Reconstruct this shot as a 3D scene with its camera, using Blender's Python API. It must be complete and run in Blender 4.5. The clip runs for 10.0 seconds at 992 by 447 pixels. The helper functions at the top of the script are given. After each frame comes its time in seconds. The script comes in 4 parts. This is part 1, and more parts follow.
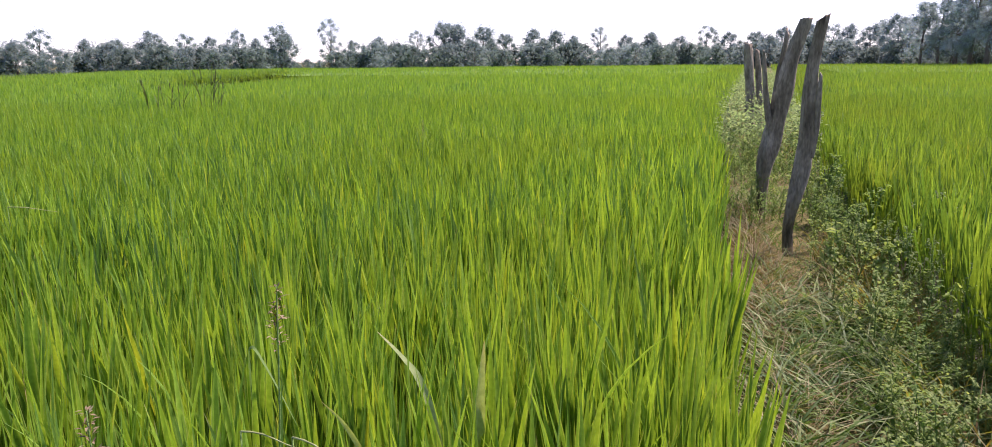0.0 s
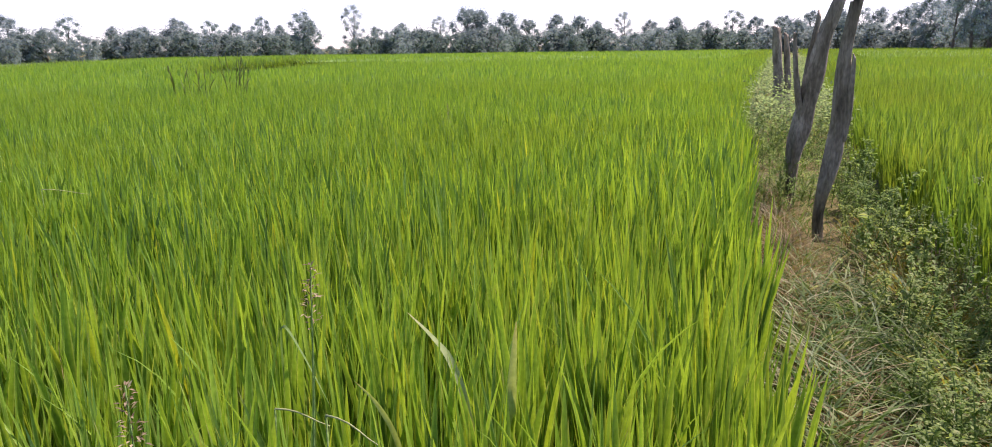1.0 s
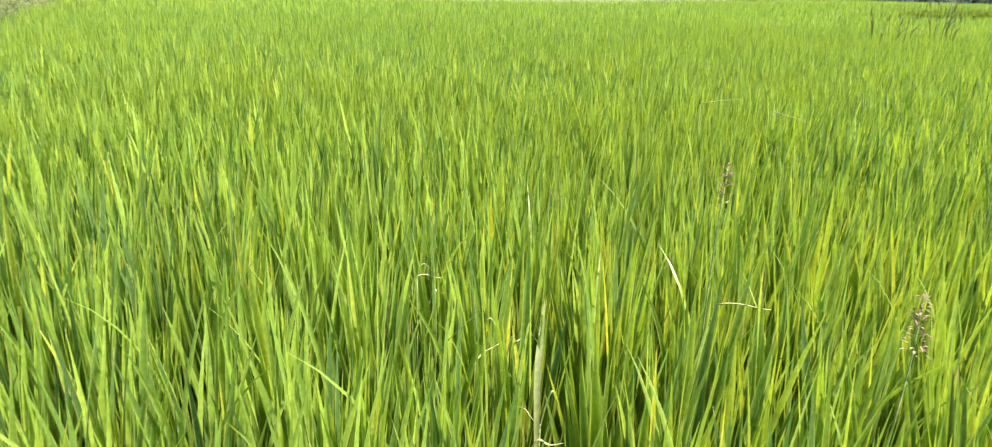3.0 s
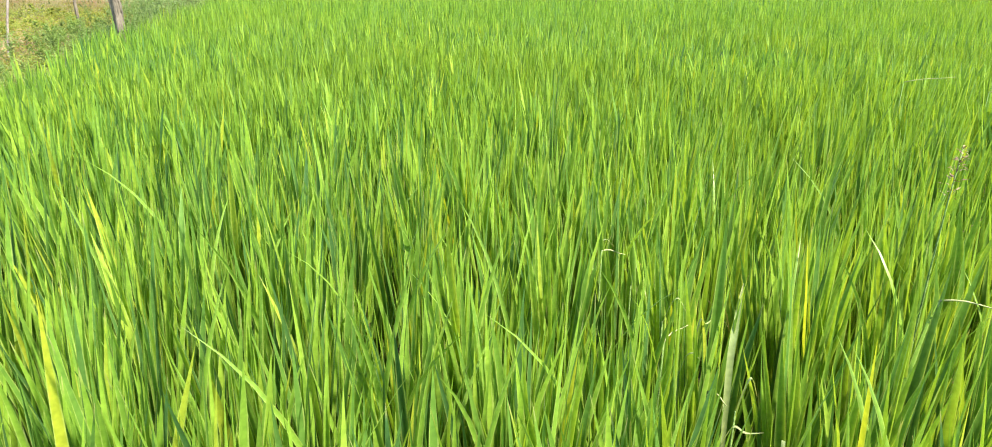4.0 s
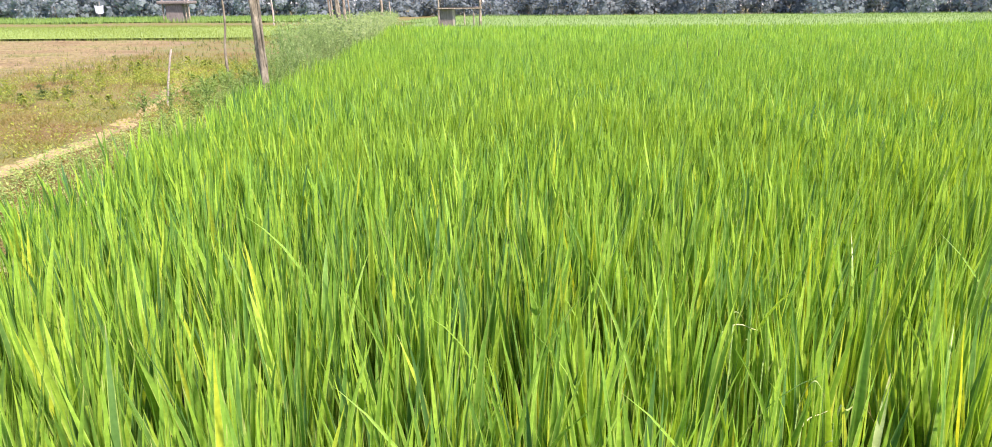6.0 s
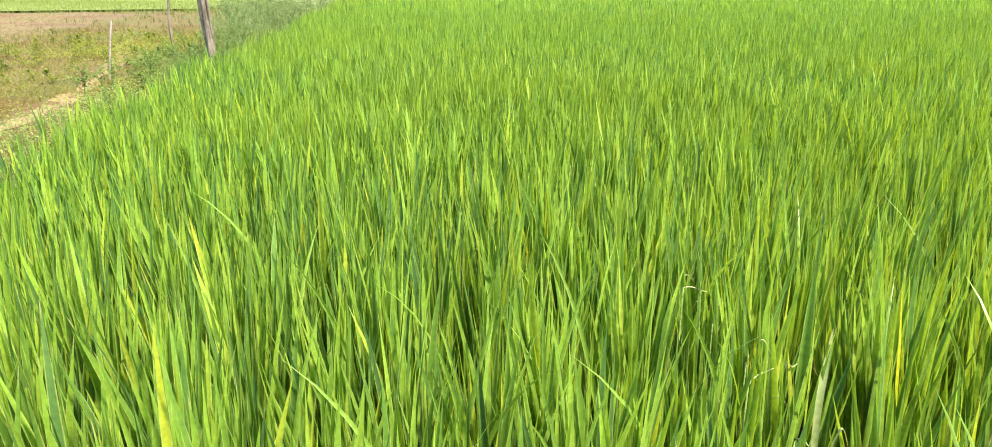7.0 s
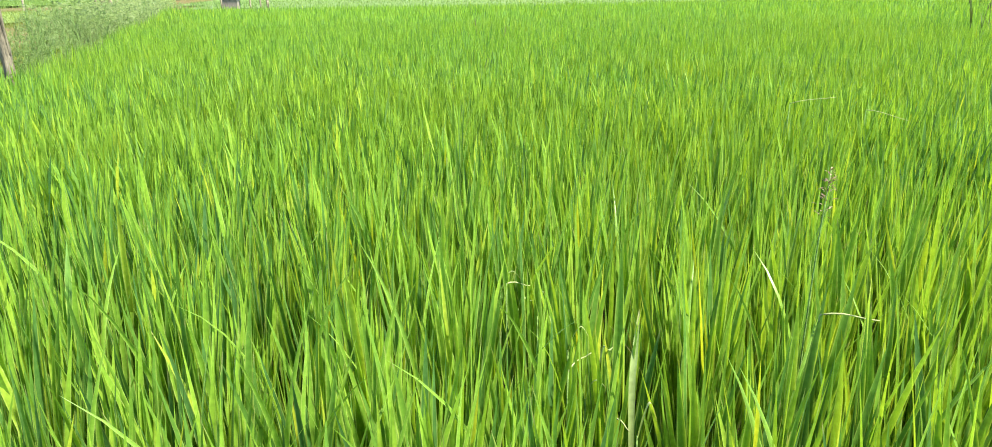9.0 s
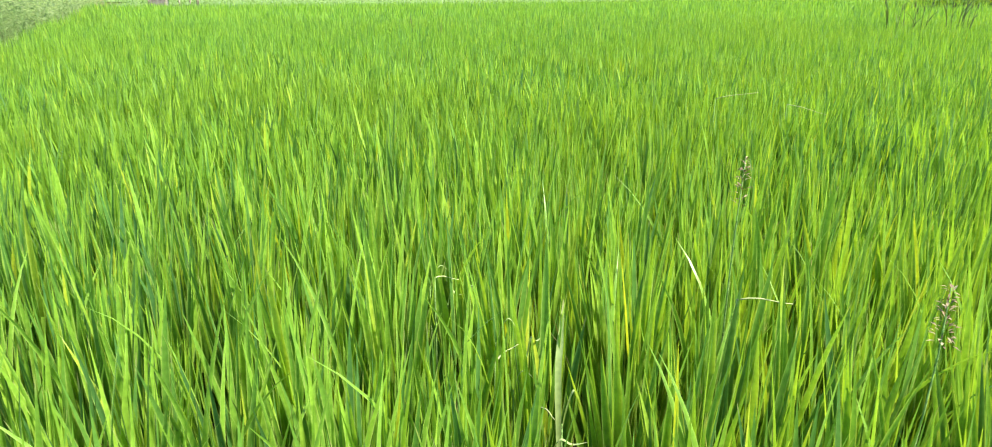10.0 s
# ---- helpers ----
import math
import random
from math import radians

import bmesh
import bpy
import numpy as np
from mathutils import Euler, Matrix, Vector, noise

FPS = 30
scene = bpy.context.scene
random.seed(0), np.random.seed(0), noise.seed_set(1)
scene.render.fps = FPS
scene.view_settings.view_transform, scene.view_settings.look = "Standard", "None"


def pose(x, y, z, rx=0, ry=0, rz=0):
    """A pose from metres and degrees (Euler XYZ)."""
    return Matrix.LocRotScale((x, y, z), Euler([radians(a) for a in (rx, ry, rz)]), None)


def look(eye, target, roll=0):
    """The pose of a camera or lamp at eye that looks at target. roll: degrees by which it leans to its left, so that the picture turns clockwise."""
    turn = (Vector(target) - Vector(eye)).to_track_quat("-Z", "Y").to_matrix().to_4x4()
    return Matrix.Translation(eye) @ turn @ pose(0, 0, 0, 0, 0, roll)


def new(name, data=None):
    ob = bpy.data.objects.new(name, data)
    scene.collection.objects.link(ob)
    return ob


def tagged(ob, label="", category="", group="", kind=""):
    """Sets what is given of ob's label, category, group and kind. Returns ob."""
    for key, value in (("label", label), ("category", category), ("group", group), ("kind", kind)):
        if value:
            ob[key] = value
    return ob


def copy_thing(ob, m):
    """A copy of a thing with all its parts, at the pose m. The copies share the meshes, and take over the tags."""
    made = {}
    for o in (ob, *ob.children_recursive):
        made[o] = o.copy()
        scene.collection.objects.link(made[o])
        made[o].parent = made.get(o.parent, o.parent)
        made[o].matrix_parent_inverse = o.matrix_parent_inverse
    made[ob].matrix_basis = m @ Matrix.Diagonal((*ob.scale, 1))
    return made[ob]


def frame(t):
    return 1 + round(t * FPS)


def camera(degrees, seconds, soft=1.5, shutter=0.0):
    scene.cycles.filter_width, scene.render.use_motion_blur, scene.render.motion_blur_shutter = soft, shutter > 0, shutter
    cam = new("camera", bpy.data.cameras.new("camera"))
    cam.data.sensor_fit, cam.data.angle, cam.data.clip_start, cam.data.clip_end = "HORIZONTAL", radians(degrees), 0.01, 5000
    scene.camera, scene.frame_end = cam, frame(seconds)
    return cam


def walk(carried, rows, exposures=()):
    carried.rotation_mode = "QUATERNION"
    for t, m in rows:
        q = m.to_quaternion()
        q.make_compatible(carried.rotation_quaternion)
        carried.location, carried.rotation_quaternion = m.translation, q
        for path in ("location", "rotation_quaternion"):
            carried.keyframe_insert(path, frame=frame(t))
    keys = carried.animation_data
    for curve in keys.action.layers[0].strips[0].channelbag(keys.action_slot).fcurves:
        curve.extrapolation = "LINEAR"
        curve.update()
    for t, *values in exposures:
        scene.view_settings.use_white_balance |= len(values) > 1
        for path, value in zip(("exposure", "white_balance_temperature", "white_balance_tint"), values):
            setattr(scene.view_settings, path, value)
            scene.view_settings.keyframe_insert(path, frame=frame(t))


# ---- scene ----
cam = camera(68.3, 10.0, soft=0.9, shutter=0.1)
PATH = [
    (0, (-0.0, -0.001, 1.503), (-1.336, 3.668, 0.632), -0.52),
    (0.5, (-0.01, 0.001, 1.497), (-1.335, 3.663, 0.585), -0.85),
    (1.0, (-0.025, 0.001, 1.486), (-1.469, 3.611, 0.545), -0.74),
    (1.3, (-0.035, -0.01, 1.469), (-1.702, 3.482, 0.455), -0.78),
    (1.5, (-0.036, -0.041, 1.475), (-1.933, 3.300, 0.362), -1.06),
    (1.7, (-0.043, -0.072, 1.464), (-2.236, 3.067, 0.307), -2.96),
    (2.0, (-0.072, -0.131, 1.466), (-2.703, 2.632, 0.265), -1.83),
    (2.4, (-0.113, -0.226, 1.492), (-3.291, 1.865, 0.255), -1.01),
    (2.5, (-0.11, -0.245, 1.493), (-3.382, 1.702, 0.266), -0.84),
    (2.8, (-0.133, -0.287, 1.458), (-3.616, 1.281, 0.273), 1.18),
    (3.0, (-0.142, -0.316, 1.46), (-3.714, 0.983, 0.213), 1.57),
    (3.2, (-0.154, -0.344, 1.442), (-3.793, 0.704, 0.155), 1.77),
    (4.3, (-0.171, -0.43, 1.454), (-3.922, -0.118, 0.101), 0.18),
    (4.5, (-0.165, -0.443, 1.465), (-3.94, -0.288, 0.15), 0.67),
    (5.0, (-0.16, -0.466, 1.491), (-3.980, -0.524, 0.306), 0.65),
    (5.2, (-0.157, -0.468, 1.496), (-3.986, -0.599, 0.350), -0.35),
    (6.3, (-0.152, -0.466, 1.515), (-3.981, -0.531, 0.36), -0.46),
    (6.5, (-0.162, -0.462, 1.505), (-3.977, -0.481, 0.302), -0.29),
    (7.0, (-0.163, -0.447, 1.496), (-3.95, -0.315, 0.215), -0.59),
    (7.5, (-0.164, -0.421, 1.481), (-3.931, -0.042, 0.189), 0.31),
    (8.0, (-0.169, -0.379, 1.474), (-3.893, 0.266, 0.164), -1.49),
    (8.5, (-0.162, -0.358, 1.475), (-3.860, 0.465, 0.191), -2.07),
    (9.0, (-0.16, -0.354, 1.471), (-3.853, 0.561, 0.237), -0.73),
    (9.5, (-0.156, -0.353, 1.469), (-3.857, 0.556, 0.255), -0.95),
    (10.0, (-0.148, -0.317, 1.455), (-3.749, 0.903, 0.214), -0.19),
]
walk(cam, [(t, look(eye, target, roll)) for t, eye, target, roll in PATH], exposures=[
    (0.0, 0.72, 6600, 44), (1.0, 0.74, 6650, 45), (1.4, 1.23, 6750, 49), (1.8, 1.55, 6900, 52), (2.5, 1.58, 7300, 46), (3.2, 1.58, 6800, 40), (4.3, 1.58, 6700, 19),
    (5.2, 1.53, 6600, 16), (6.3, 1.52, 6700, 41), (7.0, 1.52, 6850, 29), (8.0, 1.54, 6800, 19), (10.0, 1.57, 6650, 12)])

# ---- sky, sun ----
SUN_AZ, SUN_EL = radians(-38.0), radians(52.0)     # azimuth counted to the left from +y
to_sun = Vector((-math.sin(SUN_AZ) * math.cos(SUN_EL), math.cos(SUN_AZ) * math.cos(SUN_EL), math.sin(SUN_EL)))
world = bpy.data.worlds.new("sky")
scene.world = world
world.use_nodes = True
wn = world.node_tree
sky = wn.nodes.new("ShaderNodeTexSky")
sky.sky_type, sky.sun_disc = "NISHITA", False
sky.sun_elevation, sky.sun_rotation = SUN_EL, -SUN_AZ
sky.air_density, sky.dust_density, sky.ozone_density, sky.altitude = 0.7, 0.35, 1.5, 100.0
wn.nodes["Background"].inputs["Strength"].default_value = 0.15
wn.links.new(sky.outputs["Color"], wn.nodes["Background"].inputs["Color"])
sun = new("sun", bpy.data.lights.new("sun", "SUN"))
sun.data.energy, sun.data.angle, sun.data.color = 4.6, radians(5.0), (1.0, 0.95, 0.86)
sun.matrix_world = look(to_sun * 60, (0, 0, 0))

rng = np.random.default_rng(7)


# ---- materials ----
def mat(name):
    m = bpy.data.materials.new(name)
    m.use_nodes = True
    n, l = m.node_tree.nodes, m.node_tree.links
    return m, n, l, n["Principled BSDF"], n["Material Output"]


def ramp(n, stops):
    r = n.new("ShaderNodeValToRGB")
    e = r.color_ramp.elements
    while len(e) < len(stops):
        e.new(0.5)
    for k, (p, c) in enumerate(stops):
        e[k].position, e[k].color = p, (*c, 1)
    return r


def noise_node(n, l, scale, detail=4.0, coords="Object"):
    tc = n.new("ShaderNodeTexCoord")
    t = n.new("ShaderNodeTexNoise")
    t.inputs["Scale"].default_value, t.inputs["Detail"].default_value = scale, detail
    l.new(tc.outputs[coords], t.inputs["Vector"])
    return t


def mixed(n, l, fac, a, b, mode="MIX"):
    x = n.new("ShaderNodeMix")
    x.data_type, x.blend_type = "RGBA", mode
    for value, socket in ((fac, x.inputs[0]), (a, x.inputs[6]), (b, x.inputs[7])):
        if isinstance(value, (int, float)):
            socket.default_value = value
        elif isinstance(value, tuple):
            socket.default_value = (*value, 1)
        else:
            l.new(value, socket)
    return x.outputs[2]


def leaf_material(name, stops, tip=None, tip_start=0.8, tip_part=0.35, glow=0.45, rough=0.5, patch=0.6, patch_colour=None, gloss=0.4, through_tint=(1.25, 1.12, 0.45), haze_mix=0.0, margin=None):
    """Leaf blades: a tone for each blade, large soft patches over the field, dry tips, and light let through."""
    m, n, l, p, out = mat(name)
    geo = n.new("ShaderNodeNewGeometry")
    r = ramp(n, stops)
    l.new(geo.outputs["Random Per Island"], r.inputs["Fac"])
    col = r.outputs["Color"]
    if patch_colour:
        pn = noise_node(n, l, patch, 3.0)
        pr = ramp(n, [(0.42, (0, 0, 0)), (0.68, (1, 1, 1))])
        l.new(pn.outputs["Fac"], pr.inputs["Fac"])
        half = n.new("ShaderNodeMath")
        half.operation, half.inputs[1].default_value = "MULTIPLY", 0.55
        l.new(pr.outputs["Color"], half.inputs[0])
        col = mixed(n, l, half.outputs[0], col, patch_colour)
    if tip:
        at = n.new("ShaderNodeAttribute")
        at.attribute_name = "along"
        tr = n.new("ShaderNodeMapRange")
        tr.inputs["From Min"].default_value, tr.inputs["From Max"].default_value = tip_start, 1.0
        l.new(at.outputs["Fac"], tr.inputs["Value"])
        few = n.new("ShaderNodeMath")
        few.operation, few.inputs[1].default_value = "MULTIPLY", 7.31
        l.new(geo.outputs["Random Per Island"], few.inputs[0])
        fr = n.new("ShaderNodeMath")
        fr.operation = "FRACT"
        l.new(few.outputs[0], fr.inputs[0])
        lt = n.new("ShaderNodeMath")
        lt.operation, lt.inputs[1].default_value = "LESS_THAN", tip_part
        l.new(fr.outputs[0], lt.inputs[0])
        mul = n.new("ShaderNodeMath")
        mul.operation = "MULTIPLY"
        l.new(tr.outputs[0], mul.inputs[0])
        l.new(lt.outputs[0], mul.inputs[1])
        col = mixed(n, l, mul.outputs[0], col, tip)
    if margin:
        # paler leaf margins, with the glint along the leaf edges painted in
        ea = n.new("ShaderNodeAttribute")
        ea.attribute_name = "edge"
        er = n.new("ShaderNodeMapRange")
        er.inputs["From Min"].default_value, er.inputs["From Max"].default_value, er.inputs["To Max"].default_value = 0.72, 1.0, 0.75
        l.new(ea.outputs["Fac"], er.inputs["Value"])
        col = mixed(n, l, er.outputs[0], col, margin)
    fine = noise_node(n, l, 70.0, 2.0)
    fv = ramp(n, [(0.3, (0.78, 0.8, 0.75)), (0.7, (1.12, 1.08, 1.1))])
    l.new(fine.outputs["Fac"], fv.inputs["Fac"])
    col = mixed(n, l, 1.0, col, fv.outputs["Color"], "MULTIPLY")
    l.new(col, p.inputs["Base Color"])
    p.inputs["Roughness"].default_value = rough
    p.inputs["Specular IOR Level"].default_value = gloss
    if glow:
        tr = n.new("ShaderNodeBsdfTranslucent")
        warm = mixed(n, l, 1.0, col, through_tint, "MULTIPLY")
        l.new(warm, tr.inputs["Color"])
        mx = n.new("ShaderNodeMixShader")
        mx.inputs["Fac"].default_value = glow
        l.new(p.outputs[0], mx.inputs[1])
        l.new(tr.outputs[0], mx.inputs[2])
        l.new(mx.outputs[0], out.inputs["Surface"])
        if haze_mix:
            # see-through share of the clumps: sky showing through stands in for haze
            gap = n.new("ShaderNodeBsdfTransparent")
            open_mix = n.new("ShaderNodeMixShader")
            open_mix.inputs["Fac"].default_value = haze_mix
            l.new(mx.outputs[0], open_mix.inputs[1])
            l.new(gap.outputs[0], open_mix.inputs[2])
            l.new(open_mix.outputs[0], out.inputs["Surface"])
    return m


def rough_material(name, stops, scale, fine_scale, rough=0.9, bump=0.4, depth=0.02, stretch=None, spec=0.3):
    """Earth, straw, bark, cloth: colour in two scales with relief."""
    m, n, l, p, out = mat(name)
    a, b = noise_node(n, l, scale, 5.0), noise_node(n, l, fine_scale, 6.0)
    if stretch:
        tc = n.new("ShaderNodeTexCoord")
        mp = n.new("ShaderNodeMapping")
        mp.inputs["Scale"].default_value = stretch
        l.new(tc.outputs["Object"], mp.inputs["Vector"])
        for t in (a, b):
            l.new(mp.outputs[0], t.inputs["Vector"])
    r = ramp(n, stops)
    l.new(a.outputs["Fac"], r.inputs["Fac"])
    fv = ramp(n, [(0.3, (0.6, 0.6, 0.6)), (0.7, (1.25, 1.25, 1.25))])
    l.new(b.outputs["Fac"], fv.inputs["Fac"])
    l.new(mixed(n, l, 1.0, r.outputs["Color"], fv.outputs["Color"], "MULTIPLY"), p.inputs["Base Color"])
    p.inputs["Roughness"].default_value, p.inputs["Specular IOR Level"].default_value = rough, spec
    bp = n.new("ShaderNodeBump")
    bp.inputs["Strength"].default_value, bp.inputs["Distance"].default_value = bump, depth
    l.new(b.outputs["Fac"], bp.inputs["Height"])
    l.new(bp.outputs[0], p.inputs["Normal"])
    return m


RICE_STOPS = [(0.0, (0.065, 0.18, 0.05)), (0.2, (0.12, 0.28, 0.045)), (0.5, (0.192, 0.385, 0.046)), (0.8, (0.275, 0.5, 0.052)), (0.95, (0.34, 0.54, 0.06)), (1.0, (0.45, 0.54, 0.045))]
M_RICE = leaf_material("rice_leaf", RICE_STOPS, tip=(0.5, 0.5, 0.2), tip_start=0.9, tip_part=0.15, glow=0.46, rough=0.3, patch=0.45, patch_colour=(0.24, 0.4, 0.035), gloss=0.36, margin=(0.5, 0.66, 0.16))
# Olive crop beyond the bank; its darker tone partly paints in the backlit look.
OLIVE_DIM_STOPS = [(0.0, (0.075, 0.19, 0.035)), (0.3, (0.125, 0.27, 0.04)), (0.65, (0.185, 0.35, 0.048)), (0.95, (0.225, 0.39, 0.055)), (1.0, (0.29, 0.37, 0.06))]
M_RICE_OLIVE_DIM = leaf_material("dim_olive_rice_leaf", OLIVE_DIM_STOPS, tip=(0.4, 0.38, 0.11), tip_start=0.9, tip_part=0.12, glow=0.55, rough=0.34, patch=0.45, patch_colour=(0.2, 0.28, 0.03))
M_DRY = leaf_material("dry_leaf", [(0.0, (0.18, 0.135, 0.055)), (0.5, (0.31, 0.26, 0.115)), (1.0, (0.43, 0.39, 0.2))], glow=0.25, rough=0.7)
M_DEAD = leaf_material("dead_rice_leaf", [(0.0, (0.2, 0.17, 0.07)), (1.0, (0.33, 0.3, 0.14))], glow=0.3, rough=0.8, gloss=0.1)
M_PALE = leaf_material("pale_leaf", [(0.0, (0.3, 0.42, 0.14)), (1.0, (0.38, 0.49, 0.19))], tip=(0.5, 0.49, 0.22), tip_part=2.0, glow=0.35, rough=0.45)
M_GREYGRASS = leaf_material("wiry_grass", [(0.0, (0.065, 0.15, 0.03)), (0.6, (0.14, 0.255, 0.05)), (0.85, (0.24, 0.35, 0.1)), (1.0, (0.46, 0.52, 0.26))], tip=(0.4, 0.43, 0.19), tip_part=0.12, tip_start=0.6, glow=0.4, rough=0.6, through_tint=(1.1, 1.1, 0.7))
M_MEADOW = leaf_material("meadow_grass", [(0.0, (0.15, 0.2, 0.04)), (0.4, (0.25, 0.28, 0.06)), (0.75, (0.29, 0.28, 0.075)), (1.0, (0.27, 0.18, 0.07))], glow=0.5, rough=0.6, patch=0.55, patch_colour=(0.23, 0.15, 0.06))
M_WEED = leaf_material("weed_leaf", [(0.0, (0.2, 0.31, 0.085)), (0.5, (0.31, 0.44, 0.125)), (1.0, (0.4, 0.5, 0.17))], glow=0.55, rough=0.6, gloss=0.25, through_tint=(1.15, 1.15, 0.7))
M_WEED_GREY = leaf_material("grey_weed_leaf", [(0.0, (0.17, 0.255, 0.11)), (0.5, (0.25, 0.355, 0.14)), (1.0, (0.33, 0.42, 0.19))], glow=0.6, rough=0.6, gloss=0.08, through_tint=(1.05, 1.12, 0.85))
M_WEED_PALE = leaf_material("pale_weed_leaf", [(0.0, (0.16, 0.285, 0.075)), (1.0, (0.29, 0.43, 0.135))], glow=0.6, rough=0.6, gloss=0.2, through_tint=(1.15, 1.15, 0.7))
M_GREENWEED = leaf_material("green_weed_leaf", [(0.0, (0.15, 0.26, 0.065)), (1.0, (0.27, 0.4, 0.115))], glow=0.5, rough=0.6, gloss=0.25, through_tint=(1.1, 1.15, 0.6))
M_OLIVE = leaf_material("meadow_weed_leaf", [(0.0, (0.17, 0.25, 0.045)), (0.6, (0.28, 0.37, 0.07)), (0.9, (0.34, 0.4, 0.08)), (1.0, (0.4, 0.41, 0.09))], glow=0.5, rough=0.6, gloss=0.25)
M_GREENBUSH = leaf_material("bush_leaf", [(0.0, (0.06, 0.11, 0.03)), (1.0, (0.12, 0.18, 0.05))], glow=0.4, rough=0.6, gloss=0.25)
M_STEM = rough_material("weed_stem", [(0.3, (0.12, 0.24, 0.05)), (0.7, (0.2, 0.31, 0.08))], 8, 60)
M_HEAD = leaf_material("seed_head", [(0.0, (0.15, 0.1, 0.06)), (0.6, (0.27, 0.2, 0.11)), (1.0, (0.4, 0.36, 0.19))], glow=0.15, rough=0.7)
M_DARKWEED = rough_material("dark_stalk", [(0.3, (0.07, 0.1, 0.025)), (0.7, (0.13, 0.16, 0.045))], 6, 40)
# Haze is painted into these far leaf colours, and the trees' shaded sides lifted.
M_TREE_HAZED = leaf_material("hazed_tree_leaf", [(0.0, (0.311, 0.401, 0.378)), (1.0, (0.343, 0.437, 0.408))], glow=0.6, rough=0.85, gloss=0.1, through_tint=(1.0, 1.02, 1.0), haze_mix=0.47)
M_TREE_PALE_HAZED = leaf_material("hazed_pale_tree_leaf", [(0.0, (0.416, 0.518, 0.498)), (1.0, (0.458, 0.565, 0.541))], glow=0.6, rough=0.85, gloss=0.1, through_tint=(1.0, 1.02, 1.0), haze_mix=0.62)
M_TREE_DARK_HAZED = leaf_material("hazed_dark_tree_leaf", [(0.0, (0.270, 0.361, 0.331)), (1.0, (0.302, 0.396, 0.362))], glow=0.6, rough=0.85, gloss=0.1, through_tint=(1.0, 1.02, 1.0), haze_mix=0.42)
M_BUSH_HAZED = leaf_material("hazed_far_bush_leaf", [(0.0, (0.187, 0.262, 0.220)), (1.0, (0.218, 0.297, 0.252))], glow=0.6, rough=0.85, gloss=0.1, through_tint=(1.0, 1.02, 1.0), haze_mix=0.4)
M_HAZE_BUSH = leaf_material("hazy_bush_leaf", [(0.0, (0.249, 0.332, 0.299)), (1.0, (0.280, 0.367, 0.331))], glow=0.6, rough=0.85, gloss=0.1, through_tint=(1.0, 1.02, 1.0), haze_mix=0.47)
# Sunlit thicket to the west: painted darker than the trees, haze in its colour.
M_THICKET_HAZED = leaf_material("hazed_thicket_leaf", [(0.0, (0.22, 0.285, 0.285)), (1.0, (0.25, 0.315, 0.315))], glow=0.5, rough=0.85, gloss=0.1, through_tint=(1.0, 1.02, 1.0), haze_mix=0.3)
M_BARK = rough_material("bark", [(0.3, (0.1, 0.075, 0.055)), (0.7, (0.2, 0.16, 0.12))], 2, 20)
M_POST = rough_material("weathered_wood", [(0.3, (0.085, 0.072, 0.046)), (0.48, (0.225, 0.195, 0.13)), (0.7, (0.4, 0.36, 0.26))], 5, 30, bump=1.0, depth=0.015, stretch=(2.4, 2.4, 0.8))
M_POST_LIGHT = rough_material("sunbleached_wood", [(0.3, (0.085, 0.075, 0.046)), (0.7, (0.27, 0.25, 0.165))], 6, 30, bump=0.8, depth=0.01, stretch=(2.6, 2.6, 0.7))
M_STAKE = rough_material("peeled_stick", [(0.3, (0.27, 0.235, 0.17)), (0.7, (0.4, 0.36, 0.28))], 12, 50, bump=0.3, depth=0.004)
M_STRAW = rough_material("straw", [(0.3, (0.31, 0.36, 0.14)), (0.7, (0.42, 0.46, 0.2))], 12, 50, bump=0.2, depth=0.002)
M_GROUND = rough_material("field_soil", [(0.32, (0.11, 0.135, 0.027)), (0.48, (0.155, 0.145, 0.037)), (0.68, (0.16, 0.1, 0.036))], 0.55, 26, bump=1.0, depth=0.03)
M_MUD = rough_material("paddy_mud", [(0.3, (0.05, 0.045, 0.03)), (0.7, (0.1, 0.085, 0.055))], 2, 14, rough=0.6)
M_PATH = rough_material("dusty_path", [(0.3, (0.255, 0.2, 0.075)), (0.7, (0.35, 0.285, 0.125))], 1.5, 18, bump=0.5, depth=0.015)
M_PLOUGH = rough_material("dry_ploughed_soil", [(0.32, (0.15, 0.108, 0.045)), (0.5, (0.185, 0.15, 0.066)), (0.68, (0.14, 0.145, 0.042))], 0.35, 9, bump=0.7, depth=0.04)
M_UNDER = rough_material("rice_stems", [(0.3, (0.11, 0.23, 0.032)), (0.7, (0.17, 0.31, 0.045))], 0.8, 12, bump=1.0, depth=0.1)
M_YOUNG = leaf_material("young_crop", [(0.0, (0.16, 0.25, 0.045)), (1.0, (0.22, 0.29, 0.06))], glow=0.4, rough=0.5)
M_YOUNG_LOW = rough_material("young_stems", [(0.3, (0.16, 0.25, 0.04)), (0.7, (0.2, 0.28, 0.05))], 0.5, 6, bump=1.0, depth=0.06)
M_PALE_LOW = rough_material("vegetable_leaves", [(0.3, (0.12, 0.21, 0.045)), (0.7, (0.165, 0.26, 0.06))], 0.5, 4, bump=1.0, depth=0.1)
M_FARCROP = leaf_material("far_crop", [(0.0, (0.13, 0.25, 0.05)), (1.0, (0.22, 0.34, 0.08))], glow=0.35, rough=0.5)
M_PALECROP = leaf_material("vegetable_crop", [(0.0, (0.11, 0.22, 0.05)), (0.7, (0.17, 0.3, 0.065)), (0.93, (0.21, 0.34, 0.085)), (1.0, (0.4, 0.45, 0.3))], glow=0.35, rough=0.5)
